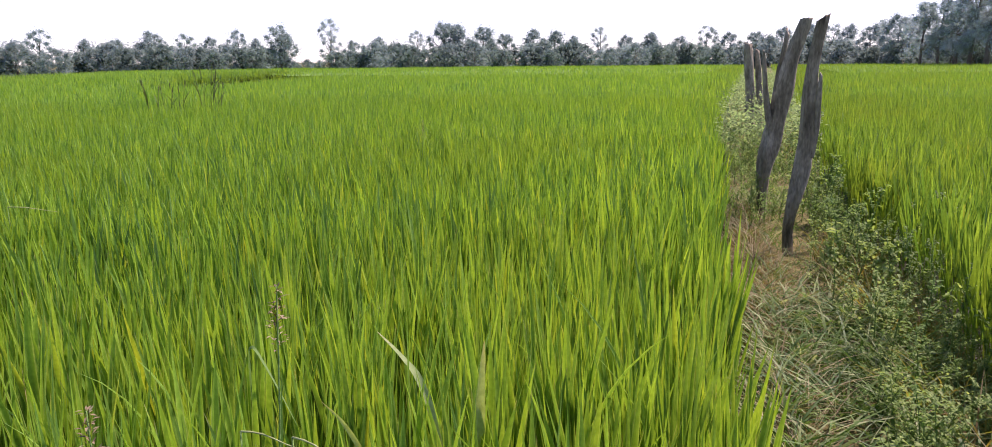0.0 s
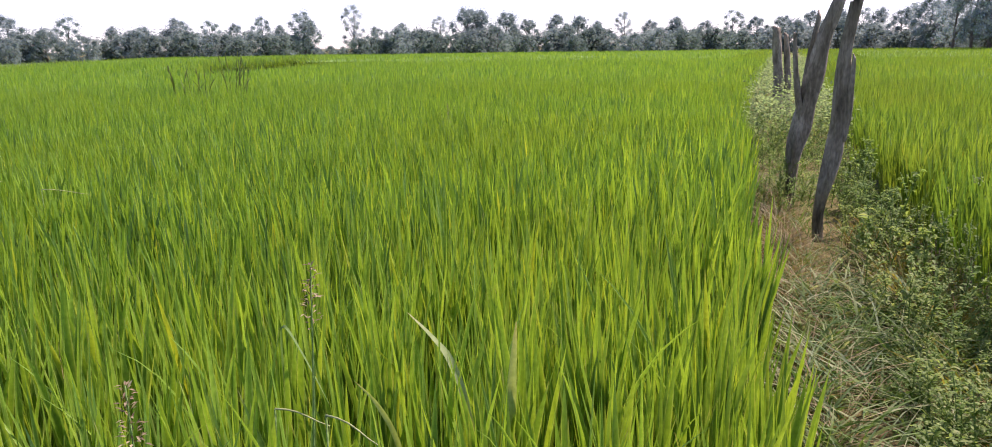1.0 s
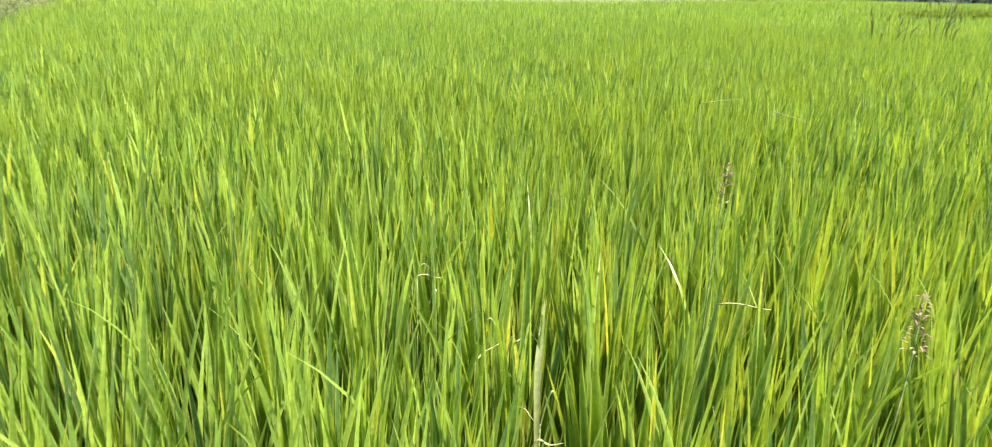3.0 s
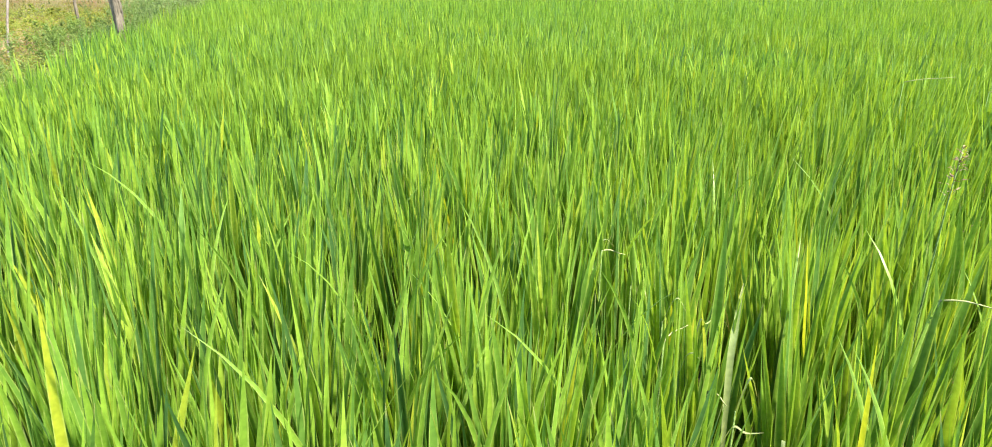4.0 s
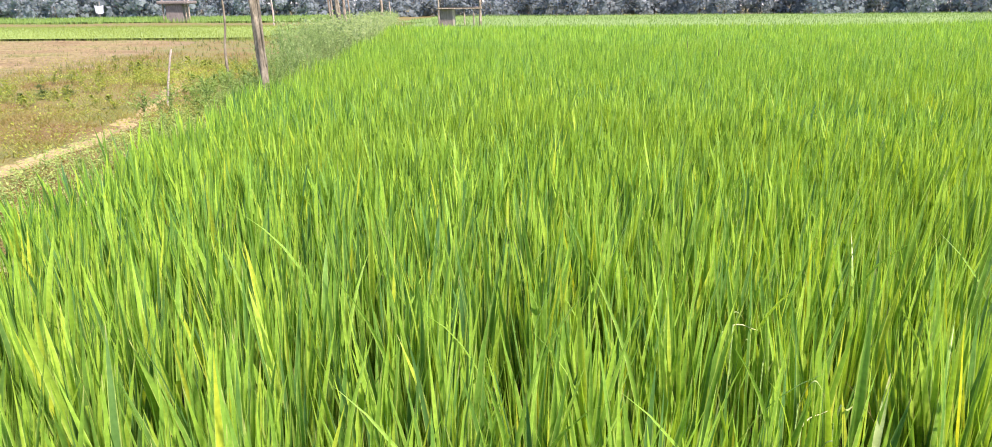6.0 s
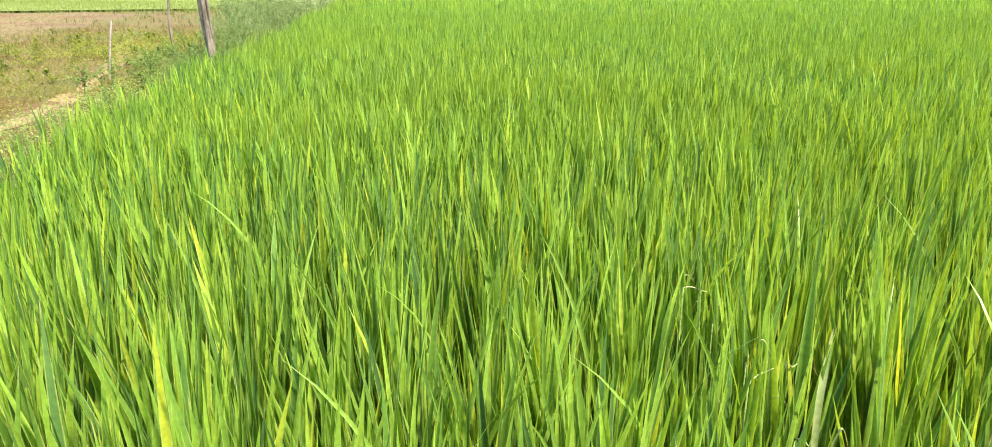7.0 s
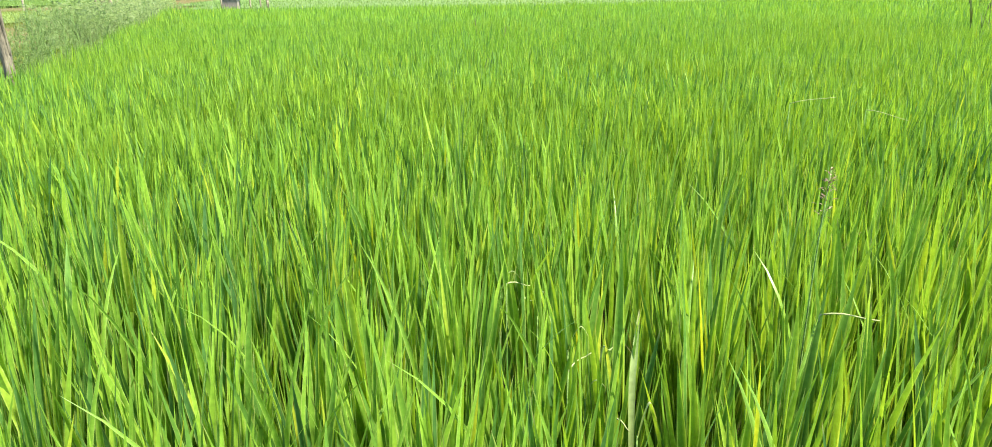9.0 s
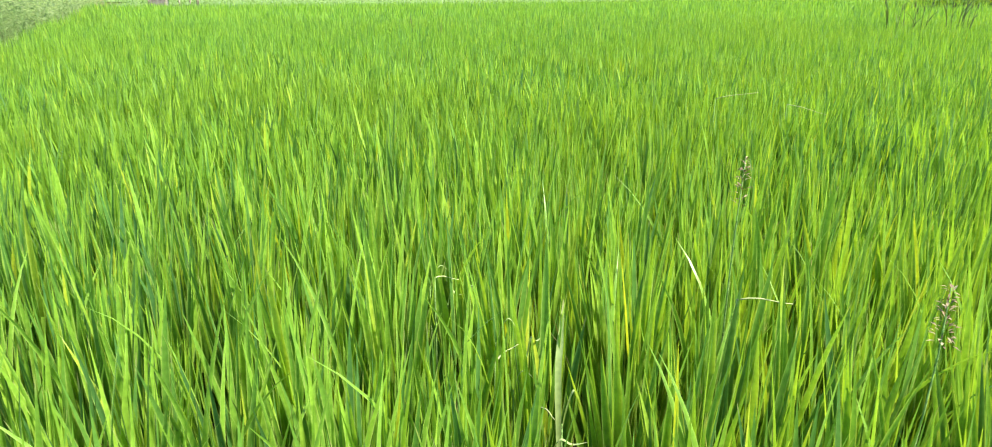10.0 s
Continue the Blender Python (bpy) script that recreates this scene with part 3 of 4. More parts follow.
lower_foliage("lower_foliage", in_west_paddy, WEST_BOX, rice_west)


def east_floor(u, v):
    y = -6 + v * 110
    x = bund_right(y) + u * (74 - bund_right(y))
    return x, y, 0.018 + 0.08 * wave(x, y, 40.0) * np.clip((np.hypot(x, y) - 20) / 60, 0, 1)


sheet("paddy_floor", 0, 1, 60, 0, 1, 80, east_floor, M_MUD, "dark wet mud under the next paddy's rice", "mud")
rice_east = tagged(strip_object("rice_field", rice_leaves(in_east_paddy, -30, 6, EAST_BOX), M_RICE_OLIVE_DIM), "green rice in the next paddy beyond the weedy bank", "rice field", kind="stuff")
lower_foliage("lower_foliage", in_east_paddy, EAST_BOX, rice_east)

# single leaves that stand out of the near crop, over a few shared meshes
leaf_meshes = []
for k in range(10):
    h = 0.42 + 0.02 * k
    v, q, t, al = folded_blades(np.zeros((1, 3)), np.array([0.0]), np.array([h]), np.array([0.013 + 0.0006 * (k % 4)]), np.array([0.05 + 0.025 * (k % 5)]), np.array([(0.05, 0.12, 0.2, 0.08, 0.28)[k % 5]]), 7, np.array([0.4 * k]))
    me = mesh_from("rice_leaf", v, q, t, al)
    me.materials.append(M_RICE)
    leaf_meshes.append(me)
count = 0
while count < 260:
    r, b = rng.uniform(1.0, 2.6), radians(rng.uniform(5, 118))
    x, y = -r * math.sin(b), -0.2 + r * math.cos(b)
    if not in_west_paddy(np.array([x]), np.array([y]))[0]:
        continue
    leaf = new("rice_leaf", leaf_meshes[count % 10])
    leaf.parent = rice_west
    leaf.matrix_basis = pose(x, y, rng.uniform(0.26, 0.4), 0, 0, rng.uniform(0, 360))
    count += 1


# ---- single stalks in the rice ----
def seed_stalk(at, height, head, label, turn=0.0, lean=0.12, material=M_HEAD, grains=70, category="weed stalk"):
    """A grass stalk with a loose, drying seed head."""
    x, y = at
    ob = thing("seed_stalk", (x, y, 0.0), label, category, "seed stalks in the rice", turn)
    z = np.linspace(0, height, 9)
    spine = np.stack([lean * (z / height) ** 2 * height, 0.02 * np.sin(z * 5), z], 1)
    v, q, t = tube(spine, np.linspace(0.0035, 0.0015, 9), 5)
    part_mesh("stem", mesh_from("stem", v, q, t, smooth=True), M_STEM, ob)
    s = 1 - head / height * rng.uniform(0, 1, grains)
    cx = lean * s**2 * height
    at3 = np.stack([cx, 0.02 * np.sin(s * height * 5), s * height], 1)
    way = rng.normal(0, 1, (grains, 3)) * [1, 1, 0.5] + [0, 0, 0.9]
    way /= np.linalg.norm(way, axis=1)[:, None]
    reach = (0.006 + 0.016 * (1 - s) * height / head)[:, None] * rng.uniform(0.3, 1, (grains, 1))
    v, q, t, al = leaves(at3 + way * reach, way + [0, 0, -0.3], rng.uniform(0.009, 0.018, grains), rng.uniform(0.003, 0.006, grains), np.full(grains, 0.1))
    tagged(part_mesh("seed_head", mesh_from("seed_head", v, q, t, al), material, ob), kind="stuff")
    v, q, t, al = blades(np.array([[0.02, 0, height * 0.35], [0, 0.01, height * 0.5]]), np.array([0.3, 2.6]), np.array([height * 0.4, height * 0.3]), np.array([0.011, 0.009]), np.array([0.2, 0.3]), np.array([0.2, 0.3]), 5, np.array([1.8, 0.9]))
    part_mesh("leaf", mesh_from("leaf", v, q, t, al), M_RICE, ob)
    return ob


BROWN = "brown drying seed head on a grass stalk in the rice"
seed_stalk((-0.85, 1.05), 1.1, 0.13, BROWN, 200, -0.03)
seed_stalk((-1.53, 0.74), 1.08, 0.12, BROWN, 40, 0.02)
seed_stalk((-0.97, 0.76), 0.96, 0.11, BROWN, 160, 0.03)
seed_stalk((-2.46, 5.05), 1.06, 0.14, BROWN, 70, 0.03)
def weed_clump(x, y, height, count, label="tall dark green grass weed standing above the rice"):
    """Stiff dark stalks with narrow leaves and a slim head on some."""
    ob = thing("weed_clump", (x, y, 0.0), label, "weed", "weed clumps in the rice", rng.uniform(0, 360))
    for _ in range(count):
        a, h = rng.uniform(0, 6.28), height * rng.uniform(0.82, 1.0)
        z = np.linspace(0, h, 6)
        d = np.array([math.cos(a), math.sin(a), 0.0])
        spine = d * 0.07 + np.outer((z / h) ** 2 * 0.1 * h, d) + np.outer(z, (0, 0, 1.0))
        v, q, t = tube(spine, np.linspace(0.006, 0.003, 6) * (1.0 if y < 5 else 1.4), 5)
        part_mesh("stalk", mesh_from("stalk", v, q, t, smooth=True), M_DARKWEED, ob)
        v, q, t = tube(refined([(*(spine[-1] - (0, 0, 0.13)), 0.004), (*(spine[-1] - (0, 0, 0.05)), 0.013), (*spine[-1], 0.004)], 4)[:, :3], [0.003, 0.005, 0.007, 0.008, 0.008, 0.007, 0.006, 0.005, 0.002], 6, 0.4, h)
        part_mesh("head", mesh_from("head", v, q, t, smooth=True), M_DARKWEED, ob)
        v, q, t, al = blades(np.array([spine[3]]), np.array([a + 1.0]), np.array([h * 0.3]), np.array([0.017 if y < 5 else 0.024]), np.array([0.3]), np.array([0.35]), 5, np.array([a]))
        part_mesh("leaf", mesh_from("leaf", v, q, t, al), M_GREENBUSH, ob)
    return ob


for x, y, h, k in ((-12.4, 2.45, 1.0, 1), (-12.1, 2.72, 1.0, 1), (-10.9, 11.0, 1.3, 3), (-10.6, 11.3, 1.25, 3), (-10.75, 11.15, 1.15, 2), (-10.3, 11.75, 1.5, 5), (-10.2, 11.85, 1.35, 3)):
    weed_clump(x, y, h, k)


def bowed_leaf(name, points, width, face, material, label, group="", narrow=0.5, category="leaf"):
    """A single leaf along a bowed line, folded on its midrib, on a thin stalk. points: x, y, z from the sheath to the tip; face: the way across it, in degrees."""
    x, y = points[0][:2]
    ob = thing(name, (x, y, 0.0), label, category, group)
    mid = refined([(a - x, b - y, c) for a, b, c in points], 5)
    n = len(mid)
    t = np.linspace(0, 1, n)
    half = 0.5 * width * np.interp(t, [0, 0.25, 0.6, 0.85, 1], [narrow, 0.95, 1.0, 0.5, 0.04])[:, None]
    across = np.array([math.cos(radians(face)), math.sin(radians(face)), 0.0])
    fold = np.array([-across[1], across[0], 0.0])
    v = np.stack([mid - half * across, mid + half * fold * 0.4, mid + half * across], 1).reshape(-1, 3)
    q = [(3 * i + j, 3 * i + j + 1, 3 * i + j + 4, 3 * i + j + 3) for i in range(n - 1) for j in (0, 1)]
    marks = np.stack([np.repeat(t, 3), np.tile([1.0, 0.0, 1.0], n)], 1)
    part_mesh("blade", mesh_from("blade", v, q, None, marks), material, ob)
    z = np.linspace(0, points[0][2] + 0.01, 4)
    v, q, t = tube(np.stack([0 * z, 0 * z, z], 1), np.full(4, 0.0018), 5)
    part_mesh("stem", mesh_from("stem", v, q, t), M_STEM, ob)
    return ob


bowed_leaf("long_leaf", [(-0.6, 1.36, 0.35), (-0.64, 1.39, 0.62), (-0.72, 1.45, 0.755), (-0.8, 1.51, 0.79), (-0.93, 1.62, 0.8)], 0.02, 15, M_PALE, "broad pale green leaf bending over the rice")
bowed_leaf("long_leaf", [(-0.6, 1.46, 0.35), (-0.58, 1.46, 0.6), (-0.57, 1.45, 0.74), (-0.555, 1.44, 0.89)], 0.024, 20, M_PALE, "broad pale upright leaf among the rice")
bowed_leaf("long_leaf", [(-0.73, 1.28, 0.35), (-0.76, 1.26, 0.62), (-0.79, 1.23, 0.74), (-0.83, 1.2, 0.81)], 0.013, 25, M_PALE, "narrow pale-edged leaf among the rice")
bowed_leaf("long_leaf", [(-1.15, 1.38, 0.4), (-1.16, 1.385, 0.72), (-1.13, 1.36, 0.83), (-1.05, 1.315, 0.8), (-0.93, 1.25, 0.71)], 0.02, 120, M_GREYGRASS, "dark grey-green leaf hanging over the rice")
bowed_leaf("long_leaf", [(-1.48, 0.29, 0.35), (-1.49, 0.285, 0.6), (-1.505, 0.295, 0.7), (-1.515, 0.305, 0.79)], 0.016, 80, M_PALE, "pale bleached upright leaf beside a gap in the rice")

# curled pale bits of broken leaves in the gap of the crop
BITS = "pale curled broken leaf caught in the rice"
for x, y, z, reach, way, curl in ((-2.12, 0.18, 0.73, 0.07, 100, 0.03), (-2.03, 0.2, 0.7, 0.05, 60, -0.02), (-1.97, 0.23, 0.72, 0.08, 140, 0.03), (-1.9, 0.22, 0.68, 0.05, 30, 0.03), (-1.72, 0.25, 0.72, 0.06, 80, 0.04),
                                (-1.66, 0.3, 0.72, 0.07, 120, -0.03), (-1.58, 0.24, 0.66, 0.05, 70, 0.02), (-1.33, 0.25, 0.73, 0.05, 100, 0.05), (-1.27, 0.22, 0.69, 0.08, 75, -0.02), (-1.24, 0.28, 0.66, 0.06, 150, 0.03)):
    c, d = math.cos(radians(way)), math.sin(radians(way))
    z, reach = z - 0.085, 0.8 * reach
    bowed_leaf("broken_leaf", [(x - c * reach * 0.7, y - d * reach * 0.7, z - 0.05), (x - c * reach * 0.4, y - d * reach * 0.4, z), (x, y, z + curl * 0.6), (x + c * reach * 0.5, y + d * reach * 0.5, z - abs(curl) * 0.4)], 0.007, way + 75, M_PALE, BITS, "broken leaves in the rice", 0.7)


def straw(at, length, turn, tilt, label="dry straw lying across the rice tips"):
    x, y, z = at
    ob = thing("straw", (x, y, 0), label, "straw", "dry straws", turn)
    s = np.linspace(0, 1, 6)
    spine = np.stack([(s - 0.5) * length, 0.004 * np.sin(s * 4), z + tilt * length * s + 0.004 * np.sin(s * 5)], 1)
    v, q, t = tube(spine, np.linspace(0.0022, 0.001, 6), 5)
    part_mesh("stalk", mesh_from("stalk", v, q, t, smooth=True), M_STRAW, ob)
    v, q, t = tube(np.array([[-0.55 * length, 0, 0.0], [-0.53 * length, 0, z * 0.5], [-0.5 * length, 0.0, z]]), np.full(3, 0.0022), 5)
    part_mesh("stem", mesh_from("stem", v, q, t), M_STEM, ob)


straw((-1.36, 0.72, 0.79), 0.12, 65, 0.0)
straw((-0.74, 1.05, 0.805), 0.13, -10, -0.15)
straw((-0.85, 1.05, 0.82), 0.1, 30, -0.4)
straw((-3.5, 2.2, 0.86), 0.22, 60, 0.2)
straw((-3.3, 2.5, 0.84), 0.2, 50, -0.2)
straw((-1.95, 0.15, 0.7), 0.07, 100, -0.2)
straw((-1.6, 0.2, 0.62), 0.08, 120, 0.3)
straw((-1.4, 0.22, 0.58), 0.07, 10, 0.2)

# dead bleached leaves deep in the near crop
dead = []
for _ in range(110):
    r, b = rng.uniform(1.0, 5.5), radians(rng.uniform(5, 118))
    dead.append((-r * math.sin(b), -0.2 + r * math.cos(b), rng.uniform(0.3, 0.55)))
dead = np.array(dead)
dead = dead[in_west_paddy(dead[:, 0], dead[:, 1])]
n = len(dead)
tagged(strip_object("dead_leaves", [blades(dead, rng.uniform(0, 6.28, n), rng.uniform(0.06, 0.17, n), rng.uniform(0.003, 0.006, n), rng.uniform(0.1, 0.9, n), rng.uniform(0.1, 0.5, n), 4, rng.uniform(0, 3.1, n))], M_DEAD), "bleached dead rice leaves caught between green stems", "dry leaves", kind="stuff")


# ---- weedy bank between the paddies ----
def on_bank(x, y):
    return (x > east_edge(y) - 0.04) & (x < bund_right(y) + 0.1)


def tufts(inside, box, density, per, height, width, lean, bend, segs, spread=0.05):
    hx, hy = scatter(inside, *box, density)
    k = rng.integers(per[0], per[1], len(hx))
    x, y = np.repeat(hx, k), np.repeat(hy, k)
    n = len(x)
    a0 = rng.uniform(0, 2 * math.pi, n)
    x, y = x + spread * np.cos(a0) * rng.uniform(0, 1, n), y + spread * np.sin(a0) * rng.uniform(0, 1, n)
    base = np.stack([x, y, ground_height(x, y) - 0.01], 1)
    return blades(base, a0 + rng.normal(0, 0.7, n), rng.uniform(*height, n), rng.uniform(*width, n), rng.uniform(*lean, n), rng.uniform(*bend, n), segs, rng.uniform(0, math.pi, n))


def near_bank(x, y):
    return on_bank(x, y) & (y < 9)


def far_bank(x, y):
    return on_bank(x, y) & (y >= 9)


def dry_side(x, y):
    return on_bank(x, y) & (x < east_edge(y) + 0.38 + 0.15 * wave(x, y, 1.3)) & (y > 2.3 + 0.5 * wave(x, y, 1.0)) & (y < 7)


tagged(strip_object("dry_grass", [tufts(dry_side, (-1, 1.2, 1.5, 9), 150, (8, 18), (0.08, 0.24), (0.003, 0.006), (0.3, 1.1), (0.3, 1.0), 4), tufts(near_bank, (-1, 1.4, 1.0, 4.5), 4, (5, 12), (0.1, 0.28), (0.003, 0.006), (0.4, 1.3), (0.3, 1.0), 4),
                                  tufts(far_bank, (-4, 2, 9, 45), 6, (6, 12), (0.15, 0.35), (0.006, 0.012), (0.2, 0.8), (0.2, 0.7), 3)], M_DRY), "dry straw-coloured grass lodged along the bank", "dry grass", kind="stuff")
tagged(strip_object("bank_grass", [tufts(near_bank, (-1, 1.4, 0.6, 4.2), 120, (8, 15), (0.08, 0.26), (0.007, 0.016), (0.2, 1.0), (0.3, 1.0), 3), tufts(near_bank, (-1, 1.4, 4.2, 9), 45, (6, 12), (0.08, 0.24), (0.004, 0.008), (0.2, 0.9), (0.2, 0.9), 4),
                                   tufts(far_bank, (-4, 2, 9, 60), 14, (6, 12), (0.15, 0.4), (0.006, 0.014), (0.2, 0.6), (0.1, 0.6), 3)], M_GREYGRASS), "wiry grey-green grass covering the earth bank", "grass", kind="stuff")


def sunny_side(x, y):
    return (x > bund_right(y) - 0.3 + 0.12 * wave(x, y, 1.2)) & (x < bund_right(y) + 0.1)


def open_bank(x, y):
    return (((x > east_edge(y)) & (x < bund_right(y)) & (y < 0.8)) | (y < south_edge(x) - 0.1) | ((x > 0) & (y < -6))) & (np.hypot(x, y) < 13) & ((x > -1.5) | (y < -2.5))


tagged(strip_object("short_grass", [tufts(sunny_side, (0.4, 1.3, 1.6, 6), 100, (7, 14), (0.12, 0.36), (0.004, 0.009), (0.2, 0.9), (0.2, 0.8), 3, 0.08), tufts(open_bank, (-6, 8, -13, 0.9), 45, (4, 8), (0.05, 0.16), (0.006, 0.012), (0.2, 1.1), (0.0, 0.1), 1, 0.12)], M_MEADOW), "short yellow-green grass on the bank beside the paddy", "grass", kind="stuff")


def weed_plant(name, height, branches, leaf, per, label, category, material, group, wide=0.5, rise=0.9, near=False):
    """A branching herb: stem with side shoots and small oval leaves."""
    ob = thing(name, (0, 0, 0), label, category, group)
    pieces, at, way = [], [], []
    z = np.linspace(0, height, 5)
    bow = rng.uniform(-0.08, 0.08, 2)
    main = np.stack([bow[0] * (z / height) ** 2, bow[1] * (z / height) ** 2, z], 1)
    v, q, t = tube(main, np.linspace(0.006, 0.002, 5) * (0.6 + 0.6 * height), 4)
    vs, qs, ts, off = [v], [q], [t], len(v)
    for b in range(branches):
        f = rng.uniform(0.12, 0.95)
        a = rng.uniform(0, 2 * math.pi)
        start = np.array([bow[0] * f**2, bow[1] * f**2, f * height])
        reach = height * wide * (1.1 - f) * rng.uniform(0.6, 1.1)
        s = np.linspace(0, 1, 3)[:, None]
        twig = start + s * np.array([math.cos(a) * reach, math.sin(a) * reach, 0]) + s**0.8 * np.array([0, 0, reach * rise * rng.uniform(0.6, 1.2)])
        v, q, t = tube(twig, np.linspace(0.0025, 0.001, 3), 3)
        vs.append(v), qs.append(q + off), ts.append(t + off)
        off += len(v)
        u = rng.uniform(0.1, 1.0, per)[:, None]
        p = start + u * (twig[-1] - start)
        d = rng.normal(0, 1, (per, 3)) * [1, 1, 0.45] + [math.cos(a) * 0.5, math.sin(a) * 0.5, 0.25]
        at.append(p), way.append(d)
    u = rng.uniform(0.15, 1.0, per * 3)
    at.append(np.stack([bow[0] * u**2, bow[1] * u**2, u * height], 1))
    way.append(rng.normal(0, 1, (per * 3, 3)) * [1, 1, 0.4] + [0, 0, 0.3])
    tagged(part_mesh("stem", mesh_from("stem", np.concatenate(vs), np.concatenate(qs), np.concatenate(ts)), M_STEM, ob), kind="stuff")
    at, way = np.concatenate(at), np.concatenate(way)
    n = len(at)
    length = leaf * rng.uniform(0.55, 1.2, n)
    v, q, t, al = leaves(at, way, length, length * rng.uniform(0.5, 0.75, n), rng.uniform(0, 0.5, n), near)
    tagged(part_mesh("foliage", mesh_from("foliage", v, q, t, al), material, ob), kind="stuff")
    return ob


def plant_out(protos, places):
    """The first places take the plants themselves, the rest copies."""
    for k, (x, y, s) in enumerate(places):
        m = pose(x, y, float(ground_height(np.array(x), np.array(y))) - 0.01, rng.uniform(-7, 7), rng.uniform(-7, 7), rng.uniform(0, 360))
        p = protos[k % len(protos)]
        if k < len(protos):
            p.matrix_basis = m @ Matrix.Scale(s, 4)
        else:
            made = copy_thing(p, m)
            made.scale = (s, s, s)


LEAFY = "leafy green weed with small oval leaves on the bank"
bank_weeds = [weed_plant("weed", 0.34 + 0.06 * k, 8 + k, 0.026 + 0.004 * (k % 3), 12, LEAFY, "weed", M_WEED, "weeds on the bank", 0.42, 1.2, True) for k in range(4)] + [weed_plant("weed", 0.36 + 0.07 * k, 9 + k, 0.027, 12, "pale green leafy weed on the bank", "weed", M_WEED_PALE, "weeds on the bank", 0.45, 1.2) for k in range(4)]
places = []
for _ in range(92):
    y = rng.uniform(2.6, 7.0)
    x = rng.uniform(0.34 + 0.3 * max(0.0, 4.0 - y), 1.0)
    places.append((float(x), float(y), rng.uniform(0.5, 1.25) * (0.75 if y < 3.5 else 1.0)))
for _ in range(150):
    y = rng.uniform(6.0, 10.5)
    places.append((float(rng.uniform(east_edge(y) - 0.05, 0.72)), float(y), rng.uniform(0.5, 1.0)))
for _ in range(75):
    y = rng.uniform(1.5, 3.4)
    places.append((float(rng.uniform(0.45, 1.1)), float(y), rng.uniform(0.3, 0.75)))
plant_out(bank_weeds, places)


def leaf_cloud(name, n, place, leaf, material, label):
    """Weeds too far off to tell apart: stems' worth of small leaves in uneven heaps. place(n) gives x, y and height."""
    x, y, h = place(n)
    z = ground_height(x, y) + h * rng.uniform(0, 1, n) ** 0.7
    way = rng.normal(0, 1, (n, 3)) * [1, 1, 0.5] + [0, 0, 0.3]
    length = leaf * rng.uniform(0.6, 1.3, n)
    v, q, t, al = leaves(np.stack([x, y, z], 1), way, length, length * rng.uniform(0.4, 0.7, n), rng.uniform(0, 0.5, n), False)
    me = mesh_from(name, v, q, t, al)
    me.materials.append(material)
    return tagged(new(name, me), label, "weeds", kind="stuff")


def bank_heaps(n):
    y = 9.5 + 45 * rng.uniform(0, 1, n) ** 1.6
    x = rng.uniform(east_edge(y) - 0.05, bund_right(y) + 0.05)
    return x, y, np.clip(0.72 + 0.2 * wave(x, y, 1.9) + 0.15 * wave(x, y, 0.7, 2.0), 0.1, 1.0)


leaf_cloud("bank_weeds", 17000, bank_heaps, 0.06, M_WEED_GREY, "pale green weeds crowding the bank farther off")
BROAD = "broad-leaved dark green weed beside a fence post"
broad = [weed_plant("broad_weed", 0.4, 6, 0.085, 6, BROAD, "weed", M_WEED, "broad weeds", near=True) for k in range(2)]
plant_out(broad, [(0.5, 4.9, 0.8), (0.6, 5.1, 0.9), (0.48, 5.4, 0.7), (0.66, 4.6, 0.8)])
WISPY = "tall wispy grey-green weed with seed spikes"
wispy = [weed_plant("tall_weed", 0.8 + 0.1 * k, 13, 0.03, 12, WISPY, "weed", M_WEED_GREY, "tall weeds", 0.34, 1.7) for k in range(4)]
places = [(0.78, 4.1, 0.75), (0.9, 3.6, 0.7), (0.95, 4.7, 0.8), (0.55, 4.3, 0.5), (0.72, 4.7, 0.6), (0.8, 5.6, 0.6), (0.6, 6.2, 0.55), (0.8, 3.9, 0.55), (0.9, 4.4, 0.65), (0.85, 3.4, 0.5)]
# hedge of weeds along the south bank
for _ in range(165):
    x = -11.4 - 16 * rng.uniform(0, 1) ** 1.2
    s = float(south_edge(np.array(x)))
    places.append((x, s - rng.uniform(0.1, 1.35 + 0.1 * max(0.0, abs(x) - 14)), rng.uniform(0.6, 1.1) * (1 + 0.008 * abs(x))))
plant_out(wispy, places)


def hedge_heaps(n):
    x = -20 - 46 * rng.uniform(0, 1, n) ** 1.3
    y = south_edge(x) - rng.uniform(0.1, 2.6, n)
    return x, y, np.clip(1.0 + 0.3 * wave(x, y, 3.1) + 0.2 * wave(x, y, 1.1, 2.0), 0.2, 1.6)


leaf_cloud("hedge_weeds", 22000, hedge_heaps, 0.11, M_WEED_GREY, "grey-green weeds forming a rough hedge along the paddy")
bushy = [weed_plant("bushy_weed", 0.5 + 0.08 * k, 12, 0.045, 14, "bushy bright green weed at the edge of the path", "weed", M_GREENWEED, "bushy weeds", 0.6) for k in range(3)]
places = []
for _ in range(110):
    x = rng.uniform(-16, -6.5)
    s = float(south_edge(np.array(x)))
    places.append((x, s - rng.uniform(0.15, 1.3), rng.uniform(0.5, 1.0) * np.interp(x, [-13, -10.5, -7], [1.1, 0.75, 0.5])))
for _ in range(90):
    x = rng.uniform(-13.2, -9.2)
    places.append((x, float(south_edge(np.array(x))) - rng.uniform(0.15, 1.9), rng.uniform(0.55, 0.9)))
for _ in range(26):
    x = rng.uniform(-7, -3)
    places.append((x, float(south_edge(np.array(x))) - rng.uniform(0.3, 1.6), rng.uniform(0.3, 0.5)))
plant_out(bushy, places)


